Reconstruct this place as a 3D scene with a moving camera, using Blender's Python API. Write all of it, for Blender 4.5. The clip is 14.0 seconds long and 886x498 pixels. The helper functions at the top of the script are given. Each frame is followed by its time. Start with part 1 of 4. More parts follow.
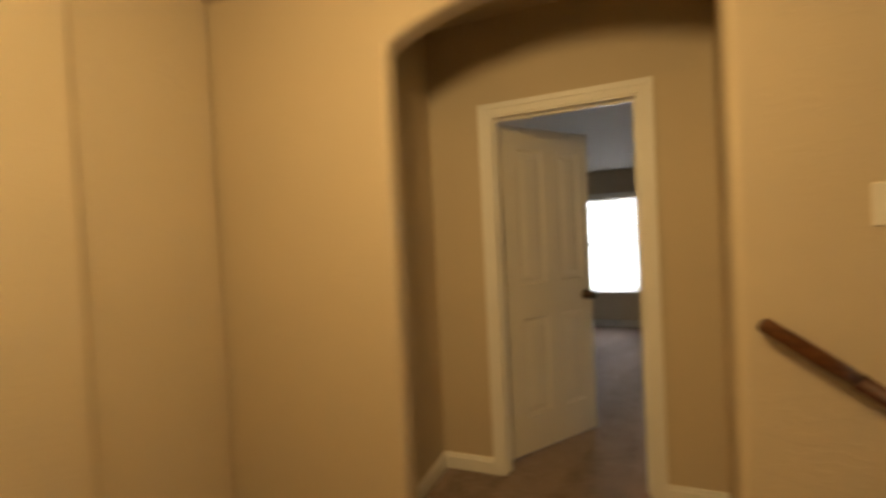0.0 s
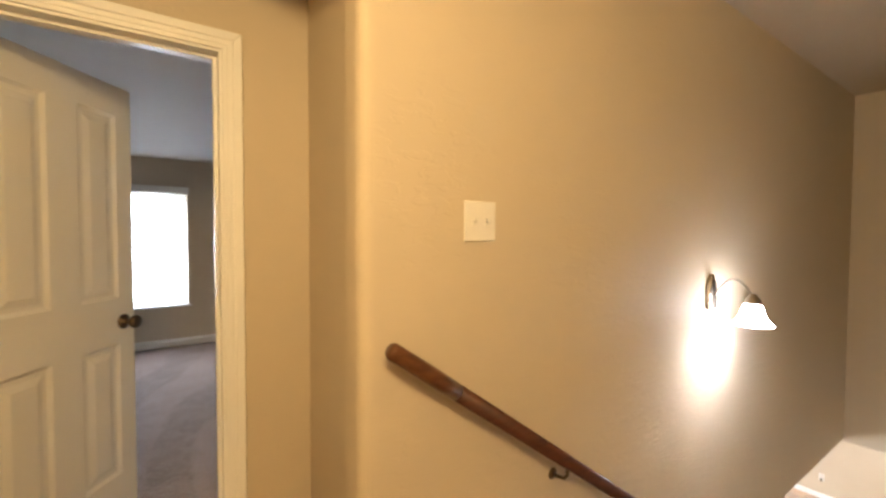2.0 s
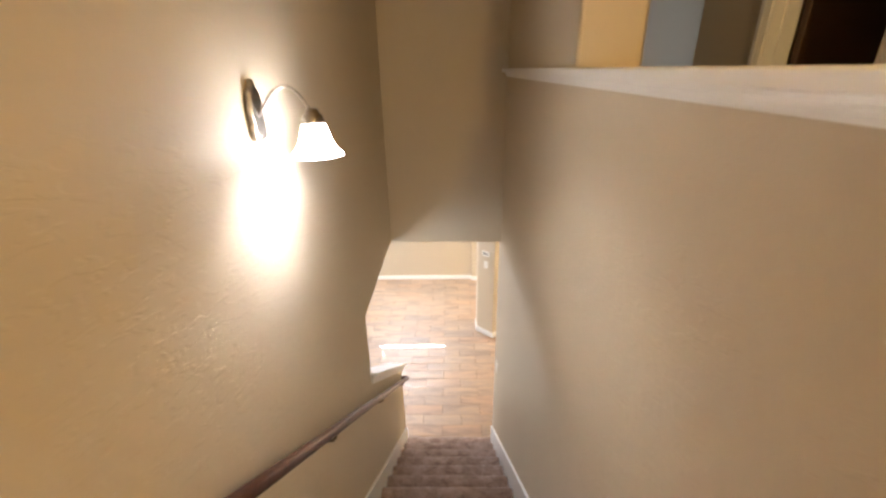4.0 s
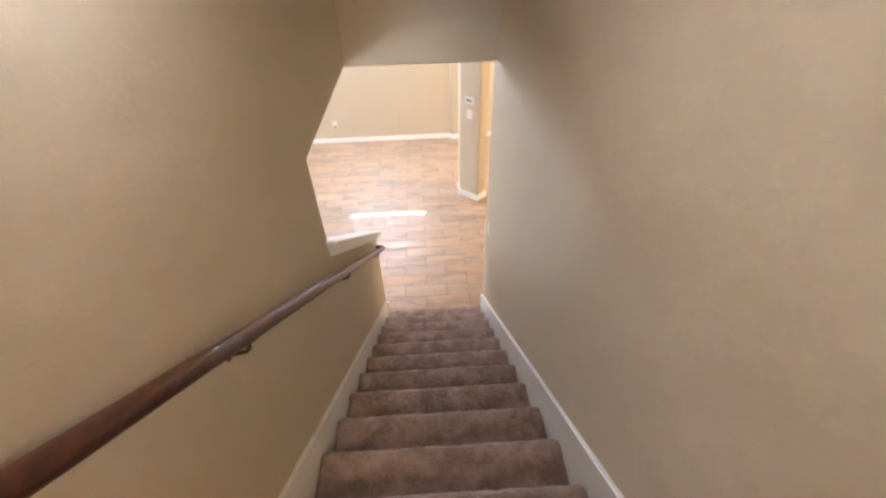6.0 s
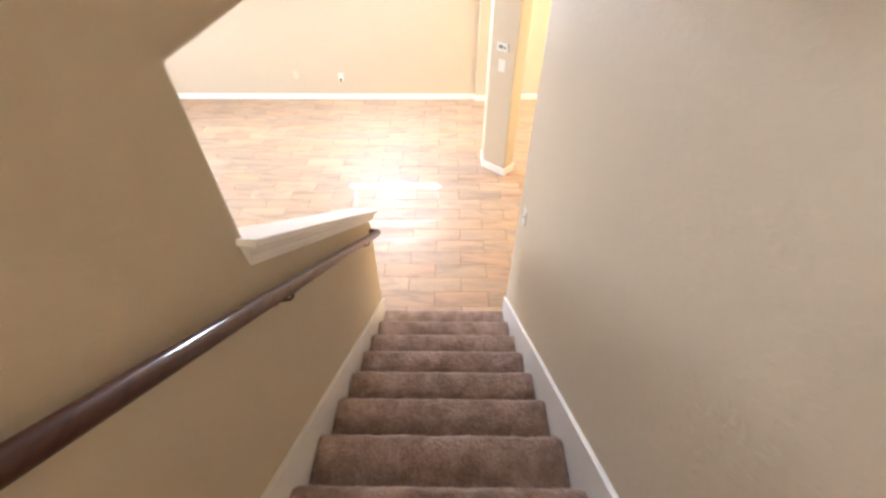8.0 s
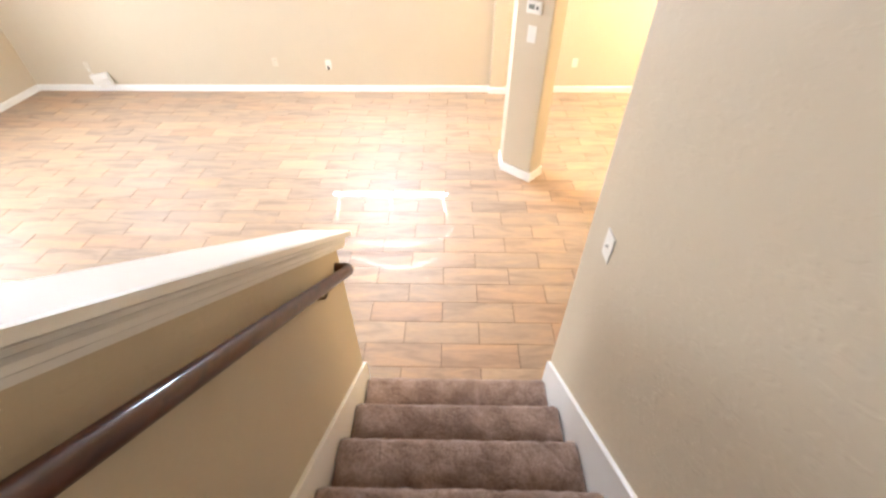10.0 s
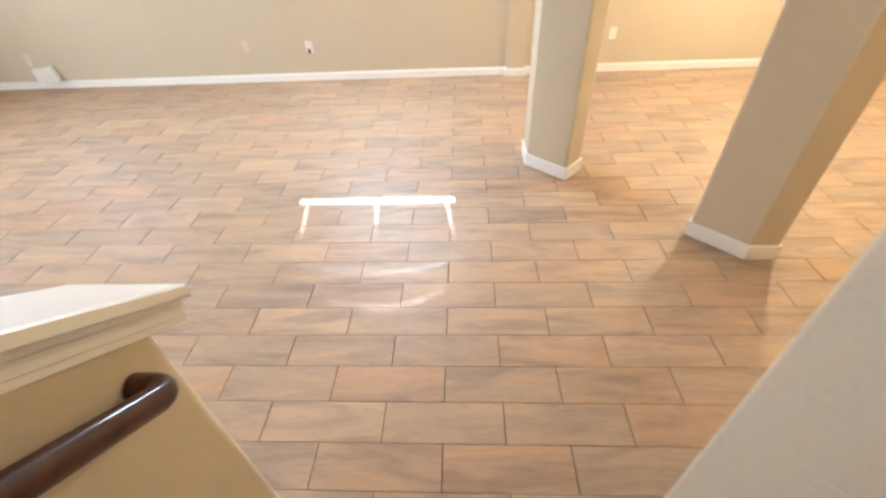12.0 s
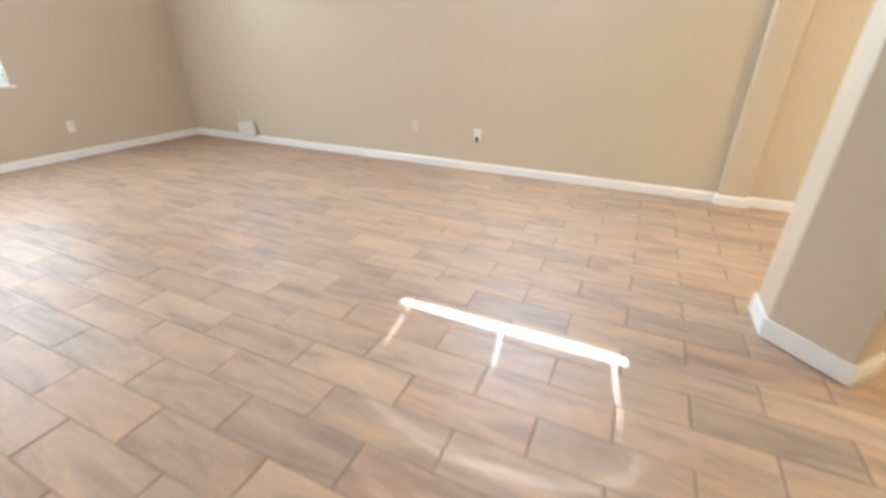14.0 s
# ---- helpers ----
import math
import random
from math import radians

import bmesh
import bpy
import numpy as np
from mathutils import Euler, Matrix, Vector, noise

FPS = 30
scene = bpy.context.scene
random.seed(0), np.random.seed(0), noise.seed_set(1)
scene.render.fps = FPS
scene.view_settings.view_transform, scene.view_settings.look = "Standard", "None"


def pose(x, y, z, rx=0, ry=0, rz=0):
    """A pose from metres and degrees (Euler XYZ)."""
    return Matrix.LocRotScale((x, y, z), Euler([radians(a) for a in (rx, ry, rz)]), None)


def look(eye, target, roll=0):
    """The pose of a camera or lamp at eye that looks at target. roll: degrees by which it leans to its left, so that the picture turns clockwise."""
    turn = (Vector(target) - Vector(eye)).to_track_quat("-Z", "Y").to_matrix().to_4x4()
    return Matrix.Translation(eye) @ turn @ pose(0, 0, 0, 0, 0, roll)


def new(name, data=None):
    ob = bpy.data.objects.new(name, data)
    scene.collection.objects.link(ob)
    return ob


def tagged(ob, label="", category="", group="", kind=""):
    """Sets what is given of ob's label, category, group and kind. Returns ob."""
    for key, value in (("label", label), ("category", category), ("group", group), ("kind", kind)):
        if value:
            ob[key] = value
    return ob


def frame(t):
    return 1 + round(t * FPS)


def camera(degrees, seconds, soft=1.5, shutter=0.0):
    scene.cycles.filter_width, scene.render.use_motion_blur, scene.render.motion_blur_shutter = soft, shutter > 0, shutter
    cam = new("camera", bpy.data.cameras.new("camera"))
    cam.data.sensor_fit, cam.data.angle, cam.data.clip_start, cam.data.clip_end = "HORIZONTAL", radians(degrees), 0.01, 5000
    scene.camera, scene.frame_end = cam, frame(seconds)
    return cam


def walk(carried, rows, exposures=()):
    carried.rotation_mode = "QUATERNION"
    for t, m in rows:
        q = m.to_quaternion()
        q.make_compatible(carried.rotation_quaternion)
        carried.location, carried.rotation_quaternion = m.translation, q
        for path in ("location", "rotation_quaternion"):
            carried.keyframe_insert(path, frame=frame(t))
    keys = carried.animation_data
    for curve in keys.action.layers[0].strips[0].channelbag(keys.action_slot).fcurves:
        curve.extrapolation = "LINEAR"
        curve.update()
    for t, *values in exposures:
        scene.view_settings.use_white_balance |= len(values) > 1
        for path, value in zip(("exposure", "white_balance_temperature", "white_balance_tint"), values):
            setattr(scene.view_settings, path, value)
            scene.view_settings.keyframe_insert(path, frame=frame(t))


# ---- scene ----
cam = camera(92.4, 14.0, soft=2.5, shutter=0.5)
PATH = [
    (0, (-4.759, -0.407, 4.521), (-5.507, 1.447, 4.483), -2.8),
    (0.5, (-4.887, -0.215, 4.524), (-4.718, 1.777, 4.477), 1.0),
    (1, (-4.976, -0.145, 4.519), (-4.003, 1.595, 4.362), -1.4),
    (1.5, (-4.964, -0.042, 4.499), (-3.846, 1.604, 4.304), 0.0),
    (2, (-4.857, 0.11, 4.522), (-3.71, 1.746, 4.457), 0.2),
    (2.5, (-4.699, 0.202, 4.481), (-3.28, 1.578, 4.176), -0.2),
    (3, (-4.51, 0.359, 4.417), (-2.674, 1.044, 4.015), -1.5),
    (3.5, (-4.265, 0.413, 4.387), (-2.410, 0.598, 3.663), -1.7),
    (3.7, (-4.116, 0.440, 4.385), (-2.258, 0.527, 3.664), -1.1),
    (6, (-3.210, 0.508, 3.735), (-1.681, 0.459, 2.447), -1.8),
    (6.5, (-2.969, 0.504, 3.592), (-1.442, 0.537, 2.301), -1.9),
    (7, (-2.728, 0.503, 3.454), (-1.272, 0.487, 2.083), -0.3),
    (7.5, (-2.553, 0.5, 3.323), (-1.12, 0.468, 1.928), -0.4),
    (8, (-2.324, 0.492, 3.139), (-0.878, 0.511, 1.757), -0.2),
    (8.5, (-2.078, 0.547, 2.933), (-0.654, 0.459, 1.531), -0.2),
    (9, (-1.84, 0.56, 2.778), (-0.357, 0.601, 1.436), -0.5),
    (11.3, (-0.714, 0.542, 1.952), (0.758, 0.545, 0.598), -0.6),
    (11.5, (-0.633, 0.529, 1.898), (0.89, 0.508, 0.602), -1.1),
    (12, (-0.415, 0.511, 1.738), (1.09, 0.616, 0.424), -3.2),
    (12.5, (-0.192, 0.495, 1.61), (1.287, 0.688, 0.278), -0.5),
    (13, (0.014, 0.553, 1.45), (1.496, 0.847, 0.14), -1.7),
    (13.4, (0.212, 0.581, 1.321), (1.727, 1.132, 0.137), -2.1),
    (13.5, (0.224, 0.577, 1.288), (1.776, 1.154, 0.166), -0.8),
    (14, (0.466, 0.722, 1.25), (2.098, 1.465, 0.365), 0.6),
]
EXPOSURES = [(0, 1.60, 6800, 13), (0.5, 2.25, 6350, 14), (1, 2.6, 6050, 14), (2, 2.66, 5950, 14), (3, 2.50, 5850, 13), (3.7, 2.56, 6050, 13), (6, 2.48, 5850, 16), (6.5, 2.68, 5800, 16), (9, 2.95, 6050, 13), (11.5, 2.48, 5850, 11), (12.5, 2.20, 5950, 10), (13, 2.20, 5950, 10), (14, 2.05, 5750, 9)]
walk(cam, [(t, look(eye, target, roll)) for t, eye, target, roll in PATH], EXPOSURES)

# ---- plan (metres): bottom stair nosing at x = 0, stairs climb towards -x ----
ZU, ZC, ZL, ZB = 3.265, 5.66, 2.82, 5.35      # upper floor, upper ceiling, lower ceiling, bedroom ceiling
YR, YL = -0.012, 1.045                       # faces of the two stair walls
RISE, TREAD, STEPS = 0.19, 0.26, 17
XF, YW = 4.65, 6.5                           # far wall and window wall of the lower room

WIN_A, WIN_B = 1.53, 5.35                   # middles of the two high windows in the far wall

# ---- world, sun and lamps ----
SUN_EL = radians(38)
world = bpy.data.worlds.new("sky")
scene.world = world
world.use_nodes = True
sky = world.node_tree.nodes.new("ShaderNodeTexSky")
sky.sky_type, sky.sun_disc = "NISHITA", False
sky.sun_elevation, sky.sun_rotation = SUN_EL, radians(81.5)
background = world.node_tree.nodes["Background"]
world.node_tree.links.new(sky.outputs[0], background.inputs[0])
background.inputs[1].default_value = 0.06


def lamp(name, kind, place, target, energy, colour, size=0.1, size_y=0.1):
    data = bpy.data.lights.new(name, kind)
    data.energy, data.color = energy, colour
    if kind == "AREA":
        data.shape, data.size, data.size_y = "RECTANGLE", size, size_y
    elif kind == "SUN":
        data.angle = size
    else:
        data.shadow_soft_size = size
    ob = new(name, data)
    ob.matrix_world = look(place, target)
    return ob


lamp("sun", "SUN", (XF + 5, 2.25, 5.06 * math.tan(SUN_EL)), (XF, 1.50, 0), 5.0, (1.0, 0.98, 0.95), radians(0.5))
lamp("sky_light_side_window", "AREA", (1.75, YW - 0.06, 1.6), (1.75, 0, 1.4), 11, (0.95, 0.97, 1.0), 1.9, 1.4)
# added fill from the unseen west side, brightens the lower room
lamp("fill_light_west", "AREA", (-4.56, 3.9, 1.6), (4, 3.4, 1.3), 16, (1.0, 0.98, 0.95), 2.4, 0.95)
lamp("sky_light_bedroom", "AREA", (-4.911, 5.80, 4.363), (-4.911, 0, 4.30), 9, (0.82, 0.9, 1.0), 0.80, 1.17)
lamp("sky_light_far_window", "AREA", (XF - 0.03, WIN_A, 2.38), (0, WIN_A - 0.4, 1.2), 32, (0.82, 0.90, 1.0), 1.0, 0.75)
lamp("sky_light_far_window_b", "AREA", (XF - 0.03, WIN_B, 2.13), (0, WIN_B - 4.5, 2.1), 12, (0.88, 0.93, 1.0), 1.0, 0.26)
# bluish fill added for the hall nook, its source is unseen
lamp("fill_light_nook", "AREA", (-0.5, -1.83, 4.6), (-0.5, 0, 4.4), 0.6, (0.78, 0.88, 1.0), 0.75, 0.95)
lamp("wall_lamp_bulb", "POINT", (-2.57, 0.885, 4.145), (-2.57, 0.885, 0), 1.35, (0.97, 0.95, 0.95), 0.035)
lamp("landing_bulb", "POINT", (-5.12, -0.30, 5.30), (-5.12, -0.30, 0), 19, (1.0, 0.69, 0.29), 0.15)
lamp("dining_bulb", "POINT", (3.3, -2.3, 1.98), (3.3, -2.3, 0), 28, (1.0, 0.77, 0.42), 0.07)
# extra warm fill, added to turn the second pier's side golden
lamp("entry_fill_bulb", "POINT", (0.95, -3.3, 2.45), (0.95, -3.3, 0), 12, (1.0, 0.66, 0.22), 0.07)


# ---- materials ----
def material(name):
    m = bpy.data.materials.new(name)
    m.use_nodes = True
    return m, m.node_tree.nodes, m.node_tree.links, m.node_tree.nodes["Principled BSDF"]


def coords(nodes, links, scale=(1, 1, 1), rot=(0, 0, 0)):
    g = nodes.new("ShaderNodeNewGeometry")
    mp = nodes.new("ShaderNodeMapping")
    mp.inputs["Scale"].default_value = scale
    mp.inputs["Rotation"].default_value = rot
    links.new(g.outputs["Position"], mp.inputs["Vector"])
    return mp.outputs[0]


def noise_tex(nodes, links, vec, scale, detail=3.0, rough=0.55, distort=0.0):
    n = nodes.new("ShaderNodeTexNoise")
    n.inputs["Scale"].default_value, n.inputs["Detail"].default_value = scale, detail
    n.inputs["Roughness"].default_value, n.inputs["Distortion"].default_value = rough, distort
    links.new(vec, n.inputs["Vector"])
    return n.outputs["Fac"]


def ramp(nodes, links, fac, stops):
    r = nodes.new("ShaderNodeValToRGB")
    els = r.color_ramp.elements
    while len(els) < len(stops):
        els.new(0.5)
    for e, (p, c) in zip(els, stops):
        e.position = p
        e.color = (*c, 1) if len(c) == 3 else c
    links.new(fac, r.inputs[0])
    return r.outputs[0]


def maths(nodes, links, op, a, b):
    n = nodes.new("ShaderNodeMath")
    n.operation = op
    for k, v in ((0, a), (1, b)):
        if isinstance(v, (int, float)):
            n.inputs[k].default_value = v
        else:
            links.new(v, n.inputs[k])
    return n.outputs[0]


def mix(nodes, links, fac, a, b, mode="MIX"):
    n = nodes.new("ShaderNodeMix")
    n.data_type, n.blend_type = "RGBA", mode
    for k, v in ((0, fac), (6, a), (7, b)):
        if isinstance(v, (int, float)):
            n.inputs[k].default_value = v
        elif isinstance(v, tuple):
            n.inputs[k].default_value = (*v, 1)
        else:
            links.new(v, n.inputs[k])
    return n.outputs[2]


def bump(nodes, links, height, bsdf, strength, distance, chain=None):
    b = nodes.new("ShaderNodeBump")
    b.inputs["Strength"].default_value, b.inputs["Distance"].default_value = strength, distance
    links.new(height, b.inputs["Height"])
    if chain is not None:
        links.new(chain, b.inputs["Normal"])
    links.new(b.outputs[0], bsdf.inputs["Normal"])
    return b.outputs[0]


def wall_paint(name, base, rough=0.55, strong=0.45):
    """Knock-down plaster under satin paint: flattened blotches and a fine orange peel."""
    m, n, l, b = material(name)
    v = coords(n, l)
    vs = coords(n, l, (1, 1, 2.3))
    lo = tuple(c * 0.94 for c in base)
    col = mix(n, l, noise_tex(n, l, v, 1.7, 4), lo, base)
    col = mix(n, l, ramp(n, l, noise_tex(n, l, v, 9.0, 5), ((0.45, (0, 0, 0)), (0.8, (1, 1, 1)))), col, tuple(c * 0.96 for c in base))
    l.new(col, b.inputs["Base Color"])
    b.inputs["Roughness"].default_value = rough
    b.inputs["Specular IOR Level"].default_value = 0.2
    blot = ramp(n, l, noise_tex(n, l, vs, 15.0, 4, 0.58, 0.6), ((0.50, (0, 0, 0)), (0.56, (1, 1, 1))))
    c1 = bump(n, l, blot, b, strong, 0.0025)
    bump(n, l, noise_tex(n, l, v, 160.0, 3), b, 0.06, 0.001, c1)
    return m


def trim_paint(name, base=(0.86, 0.85, 0.825), rough=0.3):
    m, n, l, b = material(name)
    v = coords(n, l)
    l.new(mix(n, l, noise_tex(n, l, v, 6.0, 5), tuple(c * 0.93 for c in base), base), b.inputs["Base Color"])
    l.new(ramp(n, l, noise_tex(n, l, v, 24.0, 4), ((0.3, (rough,) * 3), (0.8, (rough + 0.16,) * 3))), b.inputs["Roughness"])
    bump(n, l, noise_tex(n, l, v, 70.0, 3), b, 0.08, 0.001)
    return m


def carpet_mat(name, dark, light, tracks=0.0):
    """Cut pile: tufts, brushed patches where the pile lies the other way, wear."""
    m, n, l, b = material(name)
    v = coords(n, l)
    tuft = noise_tex(n, l, v, 240.0, 4, 0.7)
    patch = ramp(n, l, noise_tex(n, l, v, 9.0, 4, 0.6, 0.3), ((0.38, (0, 0, 0)), (0.62, (1, 1, 1))))
    wide = noise_tex(n, l, v, 2.2, 3)
    col = mix(n, l, patch, dark, light)
    col = mix(n, l, maths(n, l, "MULTIPLY", wide, 0.5), col, tuple(c * 0.75 for c in dark))
    if tracks:
        wave = n.new("ShaderNodeTexWave")
        wave.inputs["Scale"].default_value, wave.inputs["Distortion"].default_value, wave.inputs["Detail"].default_value = 0.6, 9.0, 3.0
        wave.inputs["Detail Scale"].default_value = 0.8
        l.new(coords(n, l, (1, 0.45, 1), (0, 0, radians(28))), wave.inputs["Vector"])
        band = ramp(n, l, wave.outputs["Fac"], ((0.42, (0, 0, 0)), (0.58, (tracks,) * 3)))
        col = mix(n, l, band, col, tuple(min(1, c * 1.35) for c in light))
    shade = ramp(n, l, tuft, ((0.32, (0.42, 0.40, 0.38)), (0.68, (1.25, 1.25, 1.25))))
    l.new(mix(n, l, 1.0, col, shade, "MULTIPLY"), b.inputs["Base Color"])
    b.inputs["Roughness"].default_value = 0.95
    b.inputs["Specular IOR Level"].default_value = 0.1
    b.inputs["Sheen Weight"].default_value = 0.35
    b.inputs["Sheen Roughness"].default_value = 0.5
    c1 = bump(n, l, noise_tex(n, l, v, 42.0, 4, 0.65), b, 0.85, 0.018)
    bump(n, l, tuft, b, 0.7, 0.004, c1)
    return m


def tile_mat(name):
    """Glazed wood-look porcelain: each tile its own tone, long soft streaks, satin gloss."""
    m, n, l, b = material(name)
    info = n.new("ShaderNodeObjectInfo")
    geo = n.new("ShaderNodeNewGeometry")
    rnd = maths(n, l, "FRACT", maths(n, l, "ADD", info.outputs["Random"], geo.outputs["Random Per Island"]), 0.0)
    mp = n.new("ShaderNodeMapping")
    l.new(geo.outputs["Position"], mp.inputs["Vector"])
    mp.inputs["Scale"].default_value = (9.0, 1.6, 1)
    off = n.new("ShaderNodeCombineXYZ")
    l.new(maths(n, l, "MULTIPLY", rnd, 37.0), off.inputs[0])
    l.new(maths(n, l, "MULTIPLY", rnd, 91.0), off.inputs[1])
    l.new(off.outputs[0], mp.inputs["Location"])
    streak = noise_tex(n, l, mp.outputs[0], 1.0, 4, 0.55, 1.2)
    grain = noise_tex(n, l, mp.outputs[0], 9.0, 4, 0.6)
    base = ramp(n, l, rnd, ((0.0, TILE_A), (0.35, TILE_B), (0.7, TILE_C), (1.0, TILE_D)))
    cloud = ramp(n, l, streak, ((0.28, (0.70, 0.705, 0.725)), (0.48, (1, 1, 1)), (0.70, (1.22, 1.15, 1.02))))
    col = mix(n, l, 1.0, base, cloud, "MULTIPLY")
    col = mix(n, l, 1.0, col, ramp(n, l, grain, ((0.3, (0.9, 0.9, 0.9)), (0.7, (1.05, 1.05, 1.05)))), "MULTIPLY")
    l.new(col, b.inputs["Base Color"])
    l.new(ramp(n, l, grain, ((0.3, (0.44,) * 3), (0.8, (0.58,) * 3))), b.inputs["Roughness"])
    b.inputs["Specular IOR Level"].default_value = 0.55
    bump(n, l, streak, b, 0.25, 0.002)
    return m


def wood_mat(name, dark, light, rough, axis=(1, 6, 6)):
    m, n, l, b = material(name)
    v = coords(n, l, axis, (0, radians(36), 0))
    g = noise_tex(n, l, v, 5.0, 6, 0.6, 1.2)
    l.new(ramp(n, l, g, ((0.3, dark), (0.7, light))), b.inputs["Base Color"])
    b.inputs["Roughness"].default_value = rough
    b.inputs["Specular IOR Level"].default_value = 0.25
    b.inputs["Coat Weight"].default_value = 0.5
    b.inputs["Coat Roughness"].default_value = 0.07
    bump(n, l, g, b, 0.12, 0.001)
    return m


def metal_mat(name, base, rough):
    m, n, l, b = material(name)
    v = coords(n, l)
    l.new(mix(n, l, noise_tex(n, l, v, 60.0, 4), tuple(c * 0.6 for c in base), base), b.inputs["Base Color"])
    b.inputs["Metallic"].default_value = 1.0
    b.inputs["Roughness"].default_value = rough
    return m


def plain(name, base, rough=0.5, spec=0.5):
    m, n, l, b = material(name)
    v = coords(n, l)
    l.new(mix(n, l, noise_tex(n, l, v, 30.0, 3), tuple(c * 0.92 for c in base), base), b.inputs["Base Color"])
    b.inputs["Roughness"].default_value = rough
    b.inputs["Specular IOR Level"].default_value = spec
    return m


def glow(name, colour, strength):
    m, n, l, b = material(name)
    b.inputs["Base Color"].default_value = (*colour, 1)
    b.inputs["Emission Color"].default_value = (*colour, 1)
    b.inputs["Emission Strength"].default_value = strength
    return m


def slat_mat(name):
    m, n, l, b = material(name)
    b.inputs["Base Color"].default_value = (0.86, 0.87, 0.88, 1)
    b.inputs["Roughness"].default_value = 0.4
    t = n.new("ShaderNodeBsdfTranslucent")
    t.inputs[0].default_value = (0.8, 0.83, 0.88, 1)
    s = n.new("ShaderNodeMixShader")
    s.inputs[0].default_value = 0.12
    l.new(b.outputs[0], s.inputs[1])
    l.new(t.outputs[0], s.inputs[2])
    l.new(s.outputs[0], n["Material Output"].inputs[0])
    return m


def glass_mat(name):
    m, n, l, b = material(name)
    b.inputs["Base Color"].default_value = (0.95, 0.98, 0.98, 1)
    b.inputs["Transmission Weight"].default_value = 1.0
    b.inputs["Roughness"].default_value = 0.0
    b.inputs["IOR"].default_value = 1.1
    return m


WALL = wall_paint("tan_wall_paint", (0.595, 0.512, 0.385), 0.62, 0.23)
CEIL = wall_paint("ceiling_paint", (0.72, 0.69, 0.63), 0.8, 0.25)
TRIM = trim_paint("white_trim_paint")
DOOR = trim_paint("white_door_paint", (0.78, 0.75, 0.68), 0.38)
# stair copy of the carpet: room light on the steps put into its colour
CARPET_LIGHTENED = carpet_mat("stair_carpet_lightened", (0.32, 0.211, 0.163), (0.60, 0.432, 0.348))
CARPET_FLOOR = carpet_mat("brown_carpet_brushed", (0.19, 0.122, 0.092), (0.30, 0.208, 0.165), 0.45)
TILE_A, TILE_B, TILE_C, TILE_D = (0.430, 0.284, 0.184), (0.425, 0.303, 0.206), (0.372, 0.274, 0.196), (0.478, 0.342, 0.228)
TILE = tile_mat("wood_look_tile")
GROUT = plain("dark_grout", (0.15, 0.10, 0.07), 0.9, 0.2)
RAILWOOD = wood_mat("dark_rail_wood", (0.032, 0.009, 0.0045), (0.085, 0.026, 0.012), 0.5)
RAILWORN = wood_mat("worn_rail_wood", (0.06, 0.022, 0.009), (0.15, 0.060, 0.024), 0.3)
NICKEL = metal_mat("brushed_nickel", (0.42, 0.38, 0.33), 0.32)
BRONZE = metal_mat("dark_bronze", (0.16, 0.115, 0.075), 0.38)
CREAM = plain("cream_plastic", (0.66, 0.59, 0.47), 0.4)
PLASTIC = plain("white_plastic", (0.80, 0.78, 0.73), 0.35)
SLOT = plain("dark_slot", (0.03, 0.025, 0.02), 0.6)
SLAT = slat_mat("white_blind_slat")
GLASS = glass_mat("window_glass")
DAY = glow("bright_sky_backdrop", (0.90, 0.95, 1.0), 1.4)
SHADE_GLASS = glow("lit_frosted_glass", (1.0, 0.97, 0.93), 9.0)
DARKROOM = plain("dim_brown_wood", (0.09, 0.045, 0.025), 0.5)


# ---- mesh helpers ----
def box(bm, x0, x1, y0, y1, z0, z1):
    v = [bm.verts.new(p) for p in ((x0, y0, z0), (x1, y0, z0), (x1, y1, z0), (x0, y1, z0), (x0, y0, z1), (x1, y0, z1), (x1, y1, z1), (x0, y1, z1))]
    for f in ((3, 2, 1, 0), (4, 5, 6, 7), (0, 1, 5, 4), (1, 2, 6, 5), (2, 3, 7, 6), (3, 0, 4, 7)):
        bm.faces.new([v[i] for i in f])
    return v


def prism(bm, pts, axis, a, b):
    """A polygon drawn in the plane across the axis, from a to b along it. axis x: (y, z); y: (x, z); z: (x, y)."""
    put = {"x": lambda p, t: (t, p[0], p[1]), "y": lambda p, t: (p[0], t, p[1]), "z": lambda p, t: (p[0], p[1], t)}[axis]
    lo, hi = [bm.verts.new(put(p, a)) for p in pts], [bm.verts.new(put(p, b)) for p in pts]
    faces = [bm.faces.new(lo), bm.faces.new(hi[::-1])]
    for i in range(len(pts)):
        j = (i + 1) % len(pts)
        faces.append(bm.faces.new((lo[j], lo[i], hi[i], hi[j])))
    bmesh.ops.recalc_face_normals(bm, faces=faces)


def lathe(bm, profile, centre, seg=24, axis="z", turn=1):
    """A profile of (radius, along) spun round an axis through centre."""
    rings = []
    for r, h in profile:
        ring = []
        for i in range(seg):
            a = 2 * math.pi * i / seg
            p = (r * math.cos(a), r * math.sin(a), h * turn)
            p = {"z": p, "y": (p[0], p[2], p[1]), "x": (p[2], p[0], p[1])}[axis]
            ring.append(bm.verts.new(Vector(centre) + Vector(p)))
        rings.append(ring)
    for a, b in zip(rings, rings[1:]):
        for i in range(seg):
            j = (i + 1) % seg
            bm.faces.new((a[i], a[j], b[j], b[i]))
    for ring in (rings[0], rings[-1]):
        if (ring[0].co - ring[seg // 2].co).length > 1e-4:
            bm.faces.new(ring)
    bmesh.ops.recalc_face_normals(bm, faces=bm.faces[:])


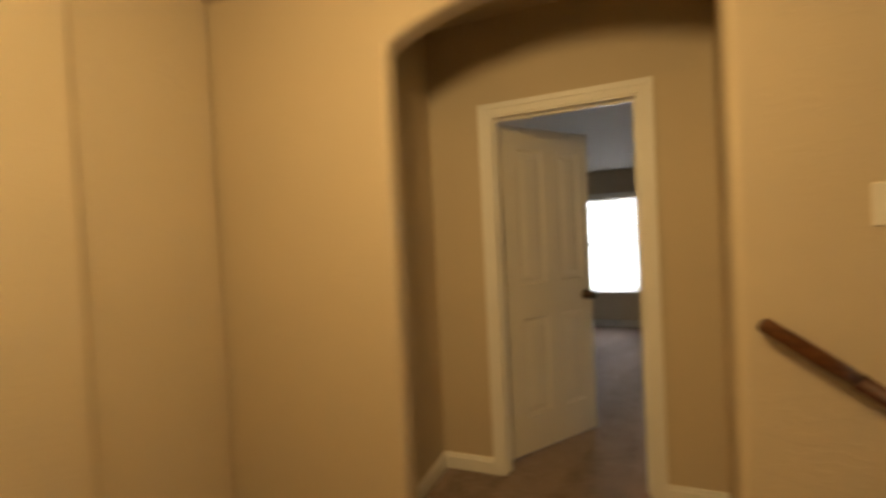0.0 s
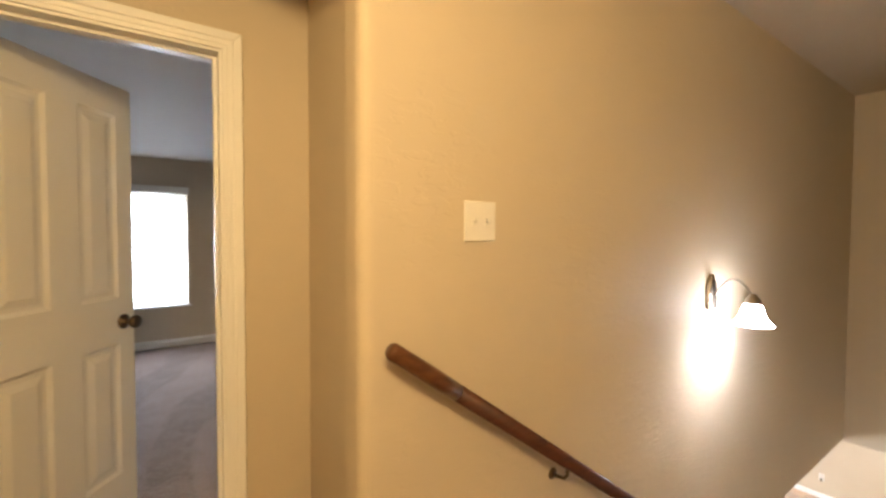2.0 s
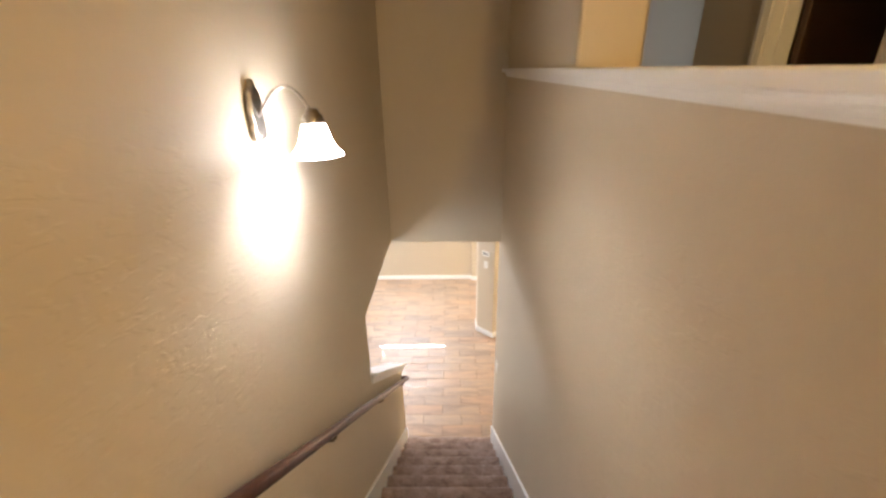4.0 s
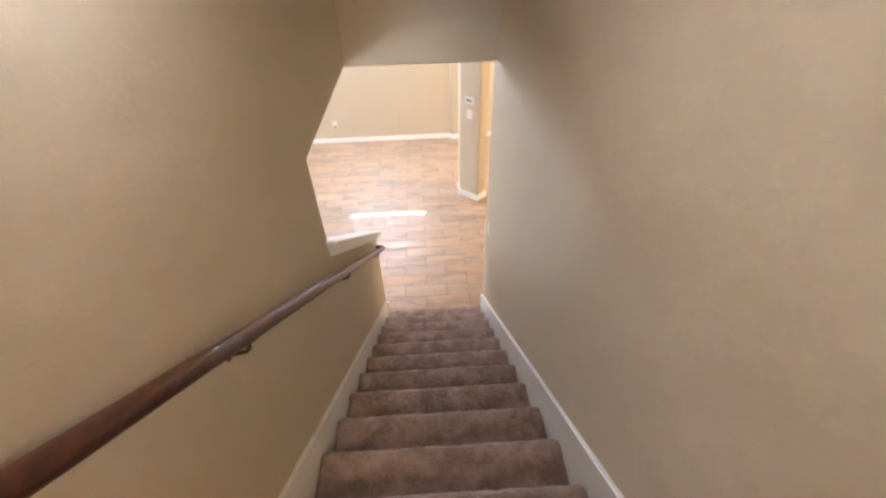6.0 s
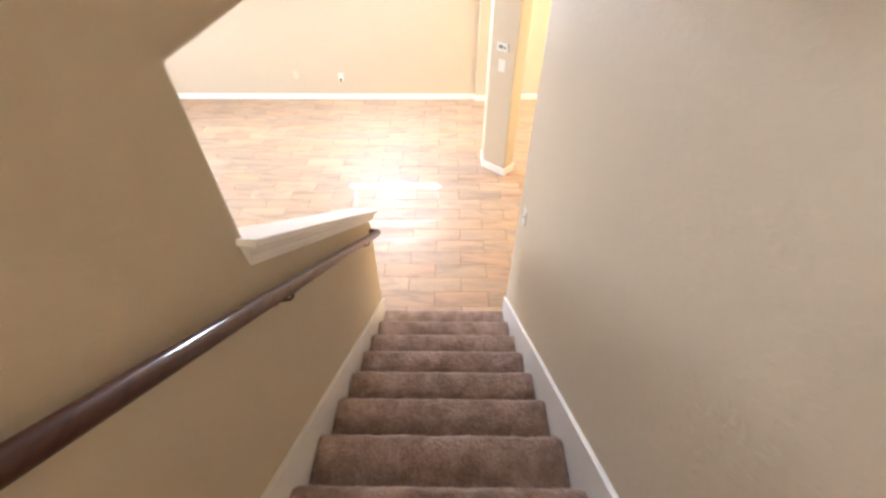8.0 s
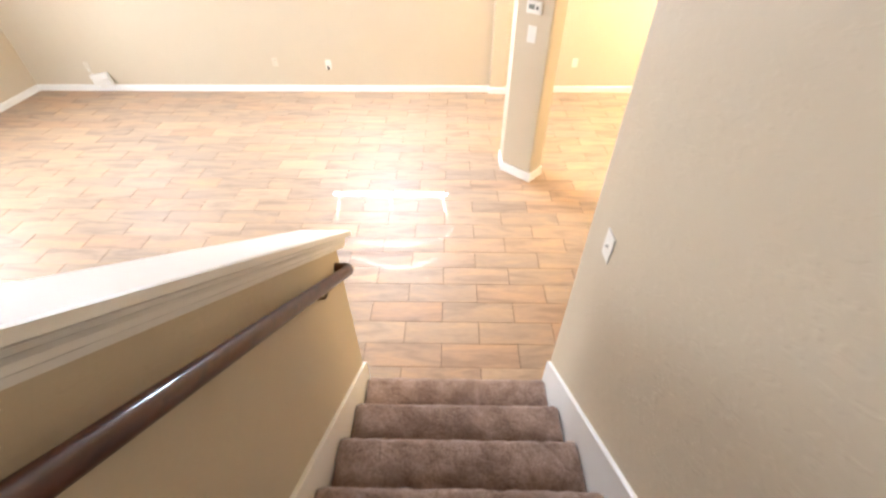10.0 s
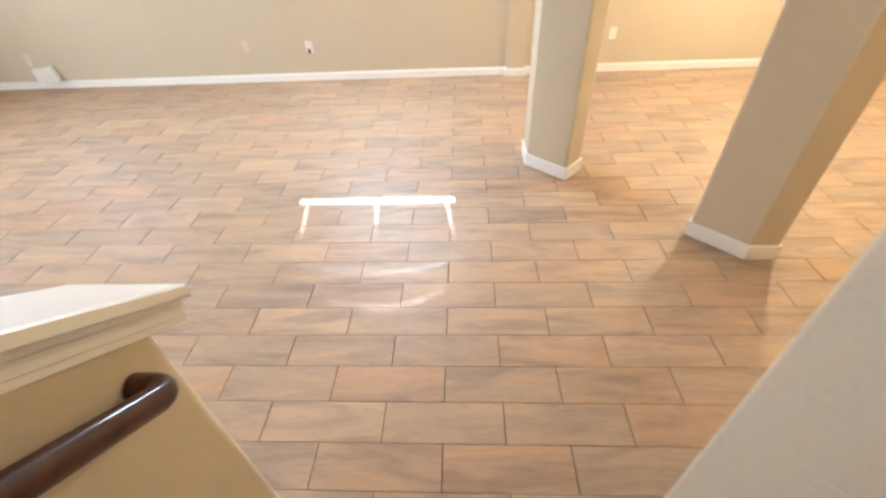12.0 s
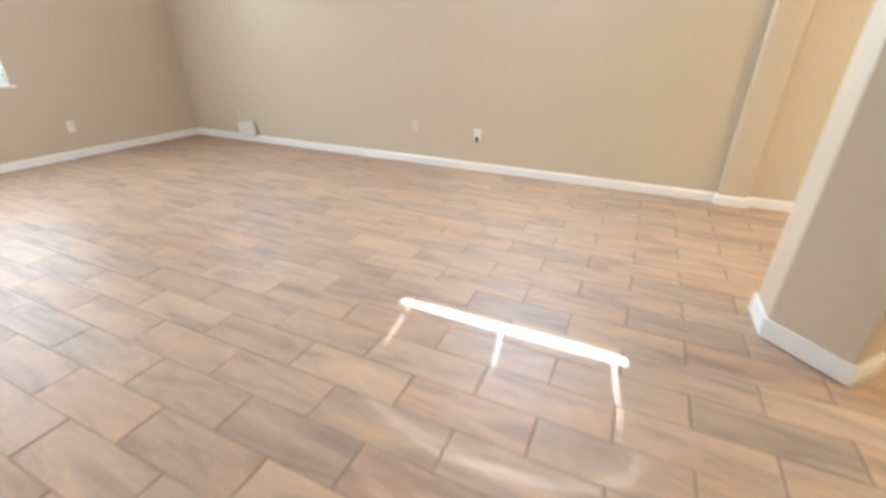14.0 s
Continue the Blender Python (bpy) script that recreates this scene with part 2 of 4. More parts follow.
def tube(bm, pts, radius, seg=12):
    """A round bar along a line of points; radius may be a list."""
    pts = [Vector(p) for p in pts]
    rad = radius if isinstance(radius, (list, tuple)) else [radius] * len(pts)
    rings, side = [], None
    for i, p in enumerate(pts):
        d = (pts[min(i + 1, len(pts) - 1)] - pts[max(i - 1, 0)]).normalized()
        if side is None:
            side = d.cross(Vector((0, 0, 1))) if abs(d.z) < 0.95 else d.cross(Vector((0, 1, 0)))
        side = (side - d * side.dot(d)).normalized()
        up = d.cross(side)
        rings.append([bm.verts.new(p + rad[i] * (math.cos(2 * math.pi * k / seg) * side + math.sin(2 * math.pi * k / seg) * up)) for k in range(seg)])
    for a, b in zip(rings, rings[1:]):
        for i in range(seg):
            j = (i + 1) % seg
            bm.faces.new((a[i], a[j], b[j], b[i]))
    bm.faces.new(rings[0])
    bm.faces.new(rings[-1])
    bmesh.ops.recalc_face_normals(bm, faces=bm.faces[:])


def part(name, bm, mat, parent=None, label="", smooth=False, bevel=0.0, seg=2):
    """Links a bmesh as one mesh object, under a thing or part if one is given."""
    me = bpy.data.meshes.new(name)
    bm.to_mesh(me)
    bm.free()
    me.materials.append(mat)
    if smooth:
        me.polygons.foreach_set("use_smooth", [True] * len(me.polygons))
    ob = new(name, me)
    if parent is not None:
        ob.parent = parent
        ob.matrix_parent_inverse = parent.matrix_world.inverted()
    if label:
        ob["label"] = label
    if bevel:
        b = ob.modifiers.new("edge", "BEVEL")
        b.width, b.segments, b.limit_method, b.angle_limit = bevel, seg, "ANGLE", radians(50)
    return ob


def block(name, b, mat, parent=None, label="", bevel=0.0):
    bm = bmesh.new()
    box(bm, *b)
    return part(name, bm, mat, parent, label, bevel=bevel)


def structure(ob, label, category):
    return tagged(ob, label, category, kind="structure")


def thing(name, place, label, category, group=""):
    ob = new(name)
    ob.empty_display_size = 0.05
    ob.location = place
    bpy.context.view_layer.update()
    return tagged(ob, label, category, group)


def nose_z(x):
    """Height of the line over the stair nosings."""
    return RISE - x * RISE / TREAD


# ---- upper walls ----
def arch(x0, x1, spring, rise, n=14):
    """Points of a flat arch from x0 to x1."""
    return [(x0 + (x1 - x0) * i / n, spring + rise * math.sin(math.pi * i / n) ** 0.8) for i in range(n + 1)]


AX0, AX1 = -5.545, -4.44
bm = bmesh.new()
prism(bm, [(-7.52, 3.05), (AX0, 3.05)] + arch(AX0, AX1, 5.275, 0.13) + [(AX1, -0.02), (0.03, -0.02), (0.03, 1.22), (-1.46, 2.318), (-1.46, ZL), (-0.04, ZL), (-0.04, 5.70), (-7.52, 5.70)], "y", YL, YL + 0.12)
structure(part("wall_stair_north", bm, WALL, bevel=0.032, seg=5), "tan textured stair wall with an arched opening and a low sloping end", "wall")

bm = bmesh.new()
prism(bm, [(-4.16, -0.02), (0.03, -0.02), (0.03, ZL + 0.05), (-0.04, ZL + 0.05), (-0.04, 5.70), (-0.13, 5.70), (-0.13, 4.323), (-4.16, 4.323)], "y", YR - 0.12, YR)
structure(part("wall_stair_south", bm, WALL, bevel=0.018, seg=4), "tan textured stair wall rising to a half wall", "wall")
bm = bmesh.new()
box(bm, -2.15, -0.125, YR - 0.255, YR - 0.003, 4.30, 5.70)
structure(part("wall_hall_stub", bm, WALL, bevel=0.018, seg=4), "thick tan wall end standing over the half wall", "wall")

bm = bmesh.new()
box(bm, -0.127, 0.0, YR - 0.06, YL + 0.06, ZL - 0.003, 5.69)
structure(part("wall_stair_header", bm, WALL, bevel=0.012, seg=3), "tan wall hanging over the foot of the stairs", "wall")

bm = bmesh.new()
DX0, DX1, DTOP = -5.338, -4.630, 5.158
prism(bm, [(-7.3, 3.1), (DX0 - 0.01, 3.1), (DX0 - 0.01, DTOP + 0.01), (DX1 + 0.01, DTOP + 0.01), (DX1 + 0.01, 3.1), (-3.0, 3.1), (-3.0, 5.70), (-7.3, 5.70)], "y", 1.76, 1.88)
structure(part("wall_nook_back", bm, WALL), "tan wall at the back of the nook around the bedroom door", "wall")
bm = bmesh.new()
box(bm, -5.80, -5.68, YL + 0.12, 1.76, 3.1, 5.70)
structure(part("wall_nook_west", bm, WALL), "tan side wall of the nook", "wall")
bm = bmesh.new()
box(bm, -4.335, -4.18, YL + 0.12, 1.76, 3.1, 5.70)
structure(part("wall_nook_east", bm, WALL), "tan side wall of the nook", "wall")
bm = bmesh.new()
prism(bm, [(-6.60, YL), (-6.45, YL), (-6.45, 0.45), (-6.36, 0.45), (-6.36, -3.2), (-6.60, -3.2)], "z", 3.1, 5.70)
structure(part("wall_landing_west", bm, WALL, bevel=0.03, seg=4), "tan wall closing the landing", "wall")
bm = bmesh.new()
box(bm, -7.5, -3.3, -3.22, -3.1, 3.1, 5.70)
structure(part("wall_landing_south", bm, WALL), "tan wall closing the landing", "wall")

# upper hall behind the half wall
HY = -1.0
HD0, HD1 = -2.31, -1.70
bm = bmesh.new()
prism(bm, [(-3.3, 3.1), (HD0, 3.1), (HD0, 5.18), (HD1, 5.18), (HD1, 3.1), (-1.10, 3.1)] + arch(-1.10, 0.10, 5.17, 0.13) + [(0.10, 3.1), (2.3, 3.1), (2.3, 5.70), (-3.3, 5.70)], "y", HY - 0.12, HY)
structure(part("wall_hall_south", bm, WALL), "tan hall wall with a doorway and an arched opening", "wall")
bm = bmesh.new()
box(bm, -3.42, -3.30, -3.1, HY, 3.1, 5.70)
structure(part("wall_hall_return", bm, WALL), "tan wall corner by the landing", "wall")
bm = bmesh.new()
box(bm, 2.18, 2.3, HY, YR - 0.12, 3.1, 5.70)
structure(part("wall_hall_end", bm, WALL), "tan wall at the end of the upper hall", "wall")
bm = bmesh.new()
box(bm, -0.04, 2.3, YR - 0.12, YR, 3.1, 5.70)
structure(part("wall_hall_north", bm, WALL), "tan wall along the upper hall", "wall")
# hole for the nook's made-up window, out of view
NW0, NW1, NZ0, NZ1 = -0.9, -0.1, 4.1, 5.1
bm = bmesh.new()
box(bm, 0.20, 0.32, -1.97, HY - 0.12, 3.1, 5.70)
box(bm, -1.30, NW0, -1.97, -1.85, 3.1, 5.70)
box(bm, NW1, 0.20, -1.97, -1.85, 3.1, 5.70)
box(bm, NW0, NW1, -1.97, -1.85, 3.1, NZ0)
box(bm, NW0, NW1, -1.97, -1.85, NZ1, 5.70)
structure(part("wall_hall_nook", bm, WALL), "dim tan walls of the nook off the hall", "wall")
bm = bmesh.new()
box(bm, -1.30, -1.18, -1.85, HY - 0.12, 3.1, 5.70)
box(bm, -1.30, -1.18, -2.88, -1.97, 3.1, 5.70)
box(bm, -3.3, -1.18, -3.0, -2.88, 3.1, 5.70)
box(bm, -3.3, -3.18, -2.88, HY - 0.12, 3.1, 5.70)
structure(part("wall_dark_room", bm, WALL), "unlit walls of the room behind the hall door", "wall")

# bedroom shell
BW0, BW1, BZ0, BZ1 = -5.36, -4.462, 3.728, 4.998
bm = bmesh.new()
box(bm, -7.3, BW0, 5.72, 5.87, 3.1, 5.6)
box(bm, BW1, -3.0, 5.72, 5.87, 3.1, 5.6)
box(bm, BW0, BW1, 5.72, 5.87, 3.1, BZ0)
box(bm, BW0, BW1, 5.72, 5.87, BZ1, 5.6)
structure(part("wall_bedroom_north", bm, WALL), "grey-tan bedroom wall around the window", "wall")
bm = bmesh.new()
box(bm, -7.42, -7.3, 1.88, 5.72, 3.1, 5.6)
structure(part("wall_bedroom_west", bm, WALL), "tan bedroom wall", "wall")
bm = bmesh.new()
box(bm, -3.12, -3.0, 1.88, 5.72, 3.1, 5.6)
structure(part("wall_bedroom_east", bm, WALL), "tan bedroom wall", "wall")
bm = bmesh.new()
box(bm, -7.3, -3.12, 1.88, 5.72, ZB, ZB + 0.1)
structure(part("ceiling_bedroom", bm, CEIL), "pale textured bedroom ceiling", "ceiling")
bm = bmesh.new()
prism(bm, [(-7.6, -3.2), (2.3, -3.2), (2.3, YL + 0.1), (-4.2, YL + 0.1), (-4.2, 1.86), (-7.6, 1.86)], "z", ZC, ZC + 0.1)
structure(part("ceiling_upper", bm, WALL), "tan textured ceiling over the landing and stairs", "ceiling")

# upper floors, carpeted
bm = bmesh.new()
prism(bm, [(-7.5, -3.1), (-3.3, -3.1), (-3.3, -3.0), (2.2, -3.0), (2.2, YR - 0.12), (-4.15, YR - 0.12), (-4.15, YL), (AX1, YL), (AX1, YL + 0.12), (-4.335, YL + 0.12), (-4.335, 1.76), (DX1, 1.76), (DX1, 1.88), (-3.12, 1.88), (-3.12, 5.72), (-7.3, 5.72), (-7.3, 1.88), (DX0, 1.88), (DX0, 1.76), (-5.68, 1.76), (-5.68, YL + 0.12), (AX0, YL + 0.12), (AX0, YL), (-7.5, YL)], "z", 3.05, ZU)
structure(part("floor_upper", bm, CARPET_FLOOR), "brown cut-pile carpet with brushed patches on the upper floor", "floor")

# ---- lower room shell ----
WIN = ((WIN_A - 0.63, WIN_A + 0.63), (WIN_B - 0.63, WIN_B + 0.63))   # wall openings of the two high windows, along y
bm = bmesh.new()
edges = [-4.2, WIN[0][0], WIN[0][1], WIN[1][0], WIN[1][1], YW + 0.12]
for i, (a, b) in enumerate(zip(edges, edges[1:])):
    if i % 2 == 0:
        box(bm, XF, XF + 0.12, a, b, -0.02, 3.1)
    else:
        box(bm, XF, XF + 0.12, a, b, -0.02, 1.96)
        box(bm, XF, XF + 0.12, a, b, 2.98, 3.1)
structure(part("wall_far", bm, WALL), "pale tan textured wall of the empty lower room", "wall")
SX0, SX1, SZ0, SZ1 = 0.8, 2.76, 0.80, 2.30
bm = bmesh.new()
box(bm, -4.6, SX0, YW, YW + 0.12, -0.02, 3.1)
box(bm, SX1, XF, YW, YW + 0.12, -0.02, 3.1)
box(bm, SX0, SX1, YW, YW + 0.12, -0.02, SZ0)
box(bm, SX0, SX1, YW, YW + 0.12, SZ1, 3.1)
structure(part("wall_window_side", bm, WALL), "pale tan wall with a wide window", "wall")
# unseen west wall, left open for the added glass door
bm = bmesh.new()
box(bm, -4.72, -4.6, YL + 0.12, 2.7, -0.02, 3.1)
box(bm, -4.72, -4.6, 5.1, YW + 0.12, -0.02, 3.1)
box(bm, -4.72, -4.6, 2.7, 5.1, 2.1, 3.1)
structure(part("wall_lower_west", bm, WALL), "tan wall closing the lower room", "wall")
bm = bmesh.new()
box(bm, -0.10, XF, -4.32, -4.2, -0.02, 3.1)
structure(part("wall_lower_south", bm, WALL), "tan wall closing the dining side", "wall")
bm = bmesh.new()
box(bm, -0.09, 0.03, -4.2, YR - 0.12, -0.02, ZL + 0.05)
structure(part("wall_dining_west", bm, WALL, bevel=0.018, seg=4), "tan wall beside the foot of the stairs", "wall")
bm = bmesh.new()
prism(bm, [(-4.7, YL + 0.12), (0.0, YL + 0.12), (0.0, YR - 0.12), (-0.09, YR - 0.12), (-0.09, -4.3), (XF, -4.3), (XF, YW + 0.1), (-4.7, YW + 0.1)], "z", ZL, ZL + 0.08)
structure(part("ceiling_lower", bm, CEIL), "pale ceiling of the lower room", "ceiling")
# shallow pilaster on the far wall where the rooms meet
bm = bmesh.new()
box(bm, XF - 0.06, XF + 0.01, -0.19, 0.03, -0.02, ZL + 0.02)
structure(part("wall_pilaster", bm, WALL, bevel=0.015, seg=3), "tan pilaster on the far wall", "wall")

# two piers of the diagonal wall
DIAG = math.radians(47.5)


def pier(corners, label):
    """A pier of the diagonal wall on a polygon of (x, y), with a baseboard standing proud of the shaft."""
    cx, cy = (sum(p[k] for p in corners) / len(corners) for k in (0, 1))
    ob = thing("wall_pier", (cx, cy, 0), label, "pillar")
    ob["kind"] = "structure"
    for nm, ins, z0, z1, mat, bev in (("shaft", 0.012, -0.01, ZL + 0.03, WALL, 0.018), ("baseboard", 0.0, 0.0, 0.10, TRIM, 0.006)):
        bm = bmesh.new()
        pts = []
        for x, y in corners:
            d = math.hypot(x - cx, y - cy)
            k = 1 - 1.3 * ins / d
            pts.append((cx + (x - cx) * k, cy + (y - cy) * k))
        prism(bm, pts, "z", z0, z1)
        part(nm, bm, mat, ob, bevel=bev, seg=5 if nm == "shaft" else 2)
    return ob


pier([(2.583, 0.036), (2.333, -0.237), (2.491, -0.382), (2.83, -0.20), (2.83, 0.036)], "tan pier with a white baseboard and thermostat")
pier([(1.70, -0.85), (1.452, -1.094), (1.452, -1.275), (1.765, -1.275), (1.94, -1.09)], "tan pier with a bent face and white baseboard")


# ---- baseboards ----
def baseboard(path, z, h=0.086, t=0.014, name="baseboard"):
    """White moulded baseboard along a path of (x, y); the room lies to the left of it."""
    bm = bmesh.new()
    prof = ((0, 0), (t, 0), (t, h * 0.74), (t * 0.7, h * 0.82), (t * 0.62, h * 0.92), (t * 0.25, h), (0, h))
    pts = [Vector((*p, 0)) for p in path]
    rings = []
    for i, p in enumerate(pts):
        a = (p - pts[i - 1]).normalized() if i else None
        b = (pts[i + 1] - p).normalized() if i + 1 < len(pts) else None
        d = ((a or b) + (b or a)).normalized()
        nrm = Vector((-d.y, d.x, 0))
        k = 1 / max(0.3, abs(d.dot(a or b)))
        rings.append([bm.verts.new(p + nrm * (u * k) + Vector((0, 0, z + v))) for u, v in prof])
    for r, s in zip(rings, rings[1:]):
        for i in range(len(prof)):
            j = (i + 1) % len(prof)
            bm.faces.new((r[i], r[j], s[j], s[i]))
    bm.faces.new(rings[0])
    bm.faces.new(rings[-1])
    bmesh.ops.recalc_face_normals(bm, faces=bm.faces[:])
    return structure(part(name, bm, TRIM), "white painted wooden baseboard", "baseboard")


baseboard([(XF, -4.2), (XF, -0.19), (XF - 0.06, -0.19), (XF - 0.06, 0.03), (XF, 0.03), (XF, YW), (-4.6, YW), (-4.6, YL + 0.12), (0.03, YL + 0.12), (0.03, YL)], 0)
baseboard([(0.03, YR), (0.03, -4.2), (XF, -4.2)], 0)
baseboard([(DX1 + 0.060, 1.76), (-4.335, 1.76)][::-1], ZU)
baseboard([(-4.335, 1.76), (-4.335, YL + 0.12), (AX1, YL + 0.12), (AX1, YL), (-4.16, YL)][::-1], ZU)
baseboard([(DX0 - 0.060, 1.76), (-5.68, 1.76), (-5.68, YL + 0.12), (AX0, YL + 0.12), (AX0, YL), (-6.45, YL), (-6.45, 0.45), (-6.36, 0.45), (-6.36, -3.1)], ZU)
baseboard([(-3.12, 1.88), (-3.12, 5.72), (-7.3, 5.72), (-7.3, 1.88), (DX0 - 0.05, 1.88)], ZU)
baseboard([(-3.3, HY), (HD0 - 0.060, HY)], ZU)
baseboard([(HD1 + 0.060, HY), (-1.10, HY)], ZU)

# ---- stairs ----
stairs = thing("staircase", (0, 0.5, 0), "carpeted straight staircase with brown cut-pile treads", "stairs")
stairs["kind"] = "structure"


def step(k):
    """One carpeted step: a rounded nosing, the riser leaning back under it, the pile a little uneven."""
    x, z = -TREAD * (k - 1), RISE * k
    prof = [(x - TREAD - 0.03, z - 0.004), (x - 0.085, z - 0.003), (x - 0.032, z + 0.003)]
    prof += [(x - 0.032 + 0.030 * math.sin(a), z - 0.028 + 0.028 * math.cos(a)) for a in (radians(22 * i) for i in range(1, 9))]
    prof += [(x - 0.022, z - 0.075), (x - 0.030, z - RISE + 0.004), (x - 0.045, z - RISE - 0.01), (x - TREAD - 0.03, z - RISE - 0.01)]
    bm = bmesh.new()
    n = 26
    rng = random.Random(k)
    rows = []
    for i in range(n + 1):
        y = YR + 0.018 + (YL - YR - 0.036) * i / n
        y += 0.022 * (1 if i == 1 else -1 if i == n - 1 else 0) * -1
        drop = 0.005 if i in (0, n) else 0.0
        rows.append([])
        for j, (px, pz) in enumerate(prof):
            w = 0.0035 if 1 <= j <= 9 else 0.0
            rows[-1].append(bm.verts.new((px - drop + rng.uniform(-w, w), y, pz - drop + rng.uniform(-w, w))))
    for a, b in zip(rows, rows[1:]):
        for j in range(len(prof)):
            q = (j + 1) % len(prof)
            bm.faces.new((a[j], b[j], b[q], a[q]))
    bm.faces.new(rows[0])
    bm.faces.new(rows[-1])
    bmesh.ops.recalc_face_normals(bm, faces=bm.faces[:])
    part("step", bm, CARPET_LIGHTENED, stairs, smooth=True)


for k in range(1, STEPS + 1):
    step(k)


def skirt(y0, y1, side):
    """Sloping skirt board beside the stairs, with a small moulded top."""
    top = 0.165 if side > 0 else 0.13
    x1 = 0.035
    bm = bmesh.new()
    xa = -4.165
    prism(bm, [(xa, nose_z(xa) - 0.3), (x1, -0.0), (x1, nose_z(0) + top - 0.045), (x1 - 0.02, nose_z(x1 - 0.02) + top), (xa, nose_z(xa) + top)], "y", y0, y1)
    board = structure(part("baseboard_stair", bm, TRIM, bevel=0.002), "white sloping skirt board beside the carpeted stairs", "baseboard")
    bm = bmesh.new()
    e = 0.006 * side
    ya, yb = (y0, y1 + e) if side > 0 else (y0 + e, y1)
    prism(bm, [(xa, nose_z(xa) + top - 0.02), (x1 - 0.02, nose_z(x1 - 0.02) + top - 0.02), (x1 - 0.02, nose_z(x1 - 0.02) + top + 0.004), (xa, nose_z(xa) + top + 0.004)], "y", ya, yb)
    part("cap_moulding", bm, TRIM, board, bevel=0.003)


skirt(YR, YR + 0.013, 1)
skirt(YL - 0.013, YL, -1)


# ---- moulded white caps ----
def cap_profile(y0, y1):
    """Cross-section (y, z) of a wall cap: flat rounded board with stepped moulding under both edges. z = 0 is the wall's top."""
    left = [(y0, -0.062), (y0 - 0.007, -0.062), (y0 - 0.009, -0.048), (y0 - 0.013, -0.045), (y0 - 0.014, -0.032), (y0 - 0.018, -0.022), (y0 - 0.022, -0.019), (y0 - 0.023, -0.002),
            (y0 - 0.046, -0.001), (y0 - 0.049, 0.003), (y0 - 0.049, 0.025), (y0 - 0.045, 0.029)]
    right = [(y1 + (y0 - p), q) for p, q in left]
    return left + right[::-1]


def cap(name, y0, y1, xa, za, xb, zb, deep, label):
    bm = bmesh.new()
    prof = [(y, z * deep if z < 0 else z) for y, z in cap_profile(y0, y1)]
    slope = (zb - za) / (xb - xa)
    back = [0.008 - 0.12 * z if z < -0.0015 else -0.006 - slope / (1 + slope * slope) * z for y, z in prof]
    ra = [bm.verts.new((xa + d, y, za + z + slope * d)) for d, (y, z) in zip(back, prof)]
    rb = [bm.verts.new((xb, y, zb + z)) for y, z in prof]
    for i in range(len(prof)):
        j = (i + 1) % len(prof)
        bm.faces.new((ra[i], ra[j], rb[j], rb[i]))
    bm.faces.new(ra)
    bm.faces.new(rb)
    bmesh.ops.recalc_face_normals(bm, faces=bm.faces[:])
    return structure(part(name, bm, TRIM), label, "trim")


cap("trim_sloping_cap", YL, YL + 0.12, -1.515, 2.366, 0.085, 1.198, 1.15, "white moulded wooden cap on the sloping half wall")
cap("trim_half_wall_cap", YR - 0.12, YR, -4.22, 4.325, -0.128, 4.325, 0.55, "white moulded wooden cap on the half wall")

# ---- handrail ----
rail = thing("handrail", (-2.2, 0.955, 2.7), "dark-stained round wooden handrail on bronze wall brackets", "handrail")
RX0, RZ0, RX1, RZ1, RY = -4.395, 4.255, -0.092, 1.158, 0.983


def rail_at(x):
    return RZ0 + (RZ1 - RZ0) * (x - RX0) / (RX1 - RX0)


bm = bmesh.new()
end = [(RX1 + 0.03 * math.sin(a) * 0.9, RY + 0.025 * (1 - math.cos(a)), RZ1 - 0.012 * math.sin(a)) for a in (radians(18 * i) for i in range(1, 6))]
tube(bm, [(-4.205, RY, rail_at(-4.205)), (-3.0, RY, rail_at(-3.0)), (-1.5, RY, rail_at(-1.5)), (RX1, RY, RZ1)] + end + [(end[-1][0], YL - 0.002, end[-1][2])], 0.0226, 20)
part("bar", bm, RAILWOOD, rail, smooth=True)
bm = bmesh.new()
tube(bm, [(RX0, RY, rail_at(RX0)), (RX0 + 0.006, RY, rail_at(RX0 + 0.006)), (RX0 + 0.09, RY, rail_at(RX0 + 0.09)), (RX0 + 0.14, RY, rail_at(RX0 + 0.14)), (-4.20, RY, rail_at(-4.20))], [0.0165, 0.0212, 0.0232, 0.0232, 0.0228], 20)
part("rail_end", bm, RAILWORN, rail, "worn lighter brown rail end", smooth=True)
for bx in (-3.75, -2.52, -1.45, -0.36):
    bz = rail_at(bx) - 0.024
    bm = bmesh.new()
    tube(bm, [(bx, YL - 0.003, bz - 0.042), (bx, YL - 0.022, bz - 0.042), (bx, RY + 0.012, bz - 0.036), (bx, RY + 0.001, bz - 0.02), (bx, RY, bz - 0.003)], [0.008, 0.006, 0.0055, 0.0055, 0.007], 10)
    br = part("bracket", bm, BRONZE, rail, "dark bronze bracket", smooth=True)
    bm = bmesh.new()
    lathe(bm, [(0.0, 0.008), (0.010, 0.008), (0.016, 0.005), (0.020, 0.002), (0.020, 0.0)], (bx, YL, bz - 0.042), 16, "y", -1)
    part("rose", bm, BRONZE, br, smooth=True)
    bm = bmesh.new()
    box(bm, -0.035, 0.035, -0.011, 0.011, -0.003, 0.003)
    bm.transform(pose(bx, RY, bz + 0.0, 0, math.degrees(math.atan2(RZ0 - RZ1, RX1 - RX0)), 0))
    part("saddle", bm, BRONZE, br)

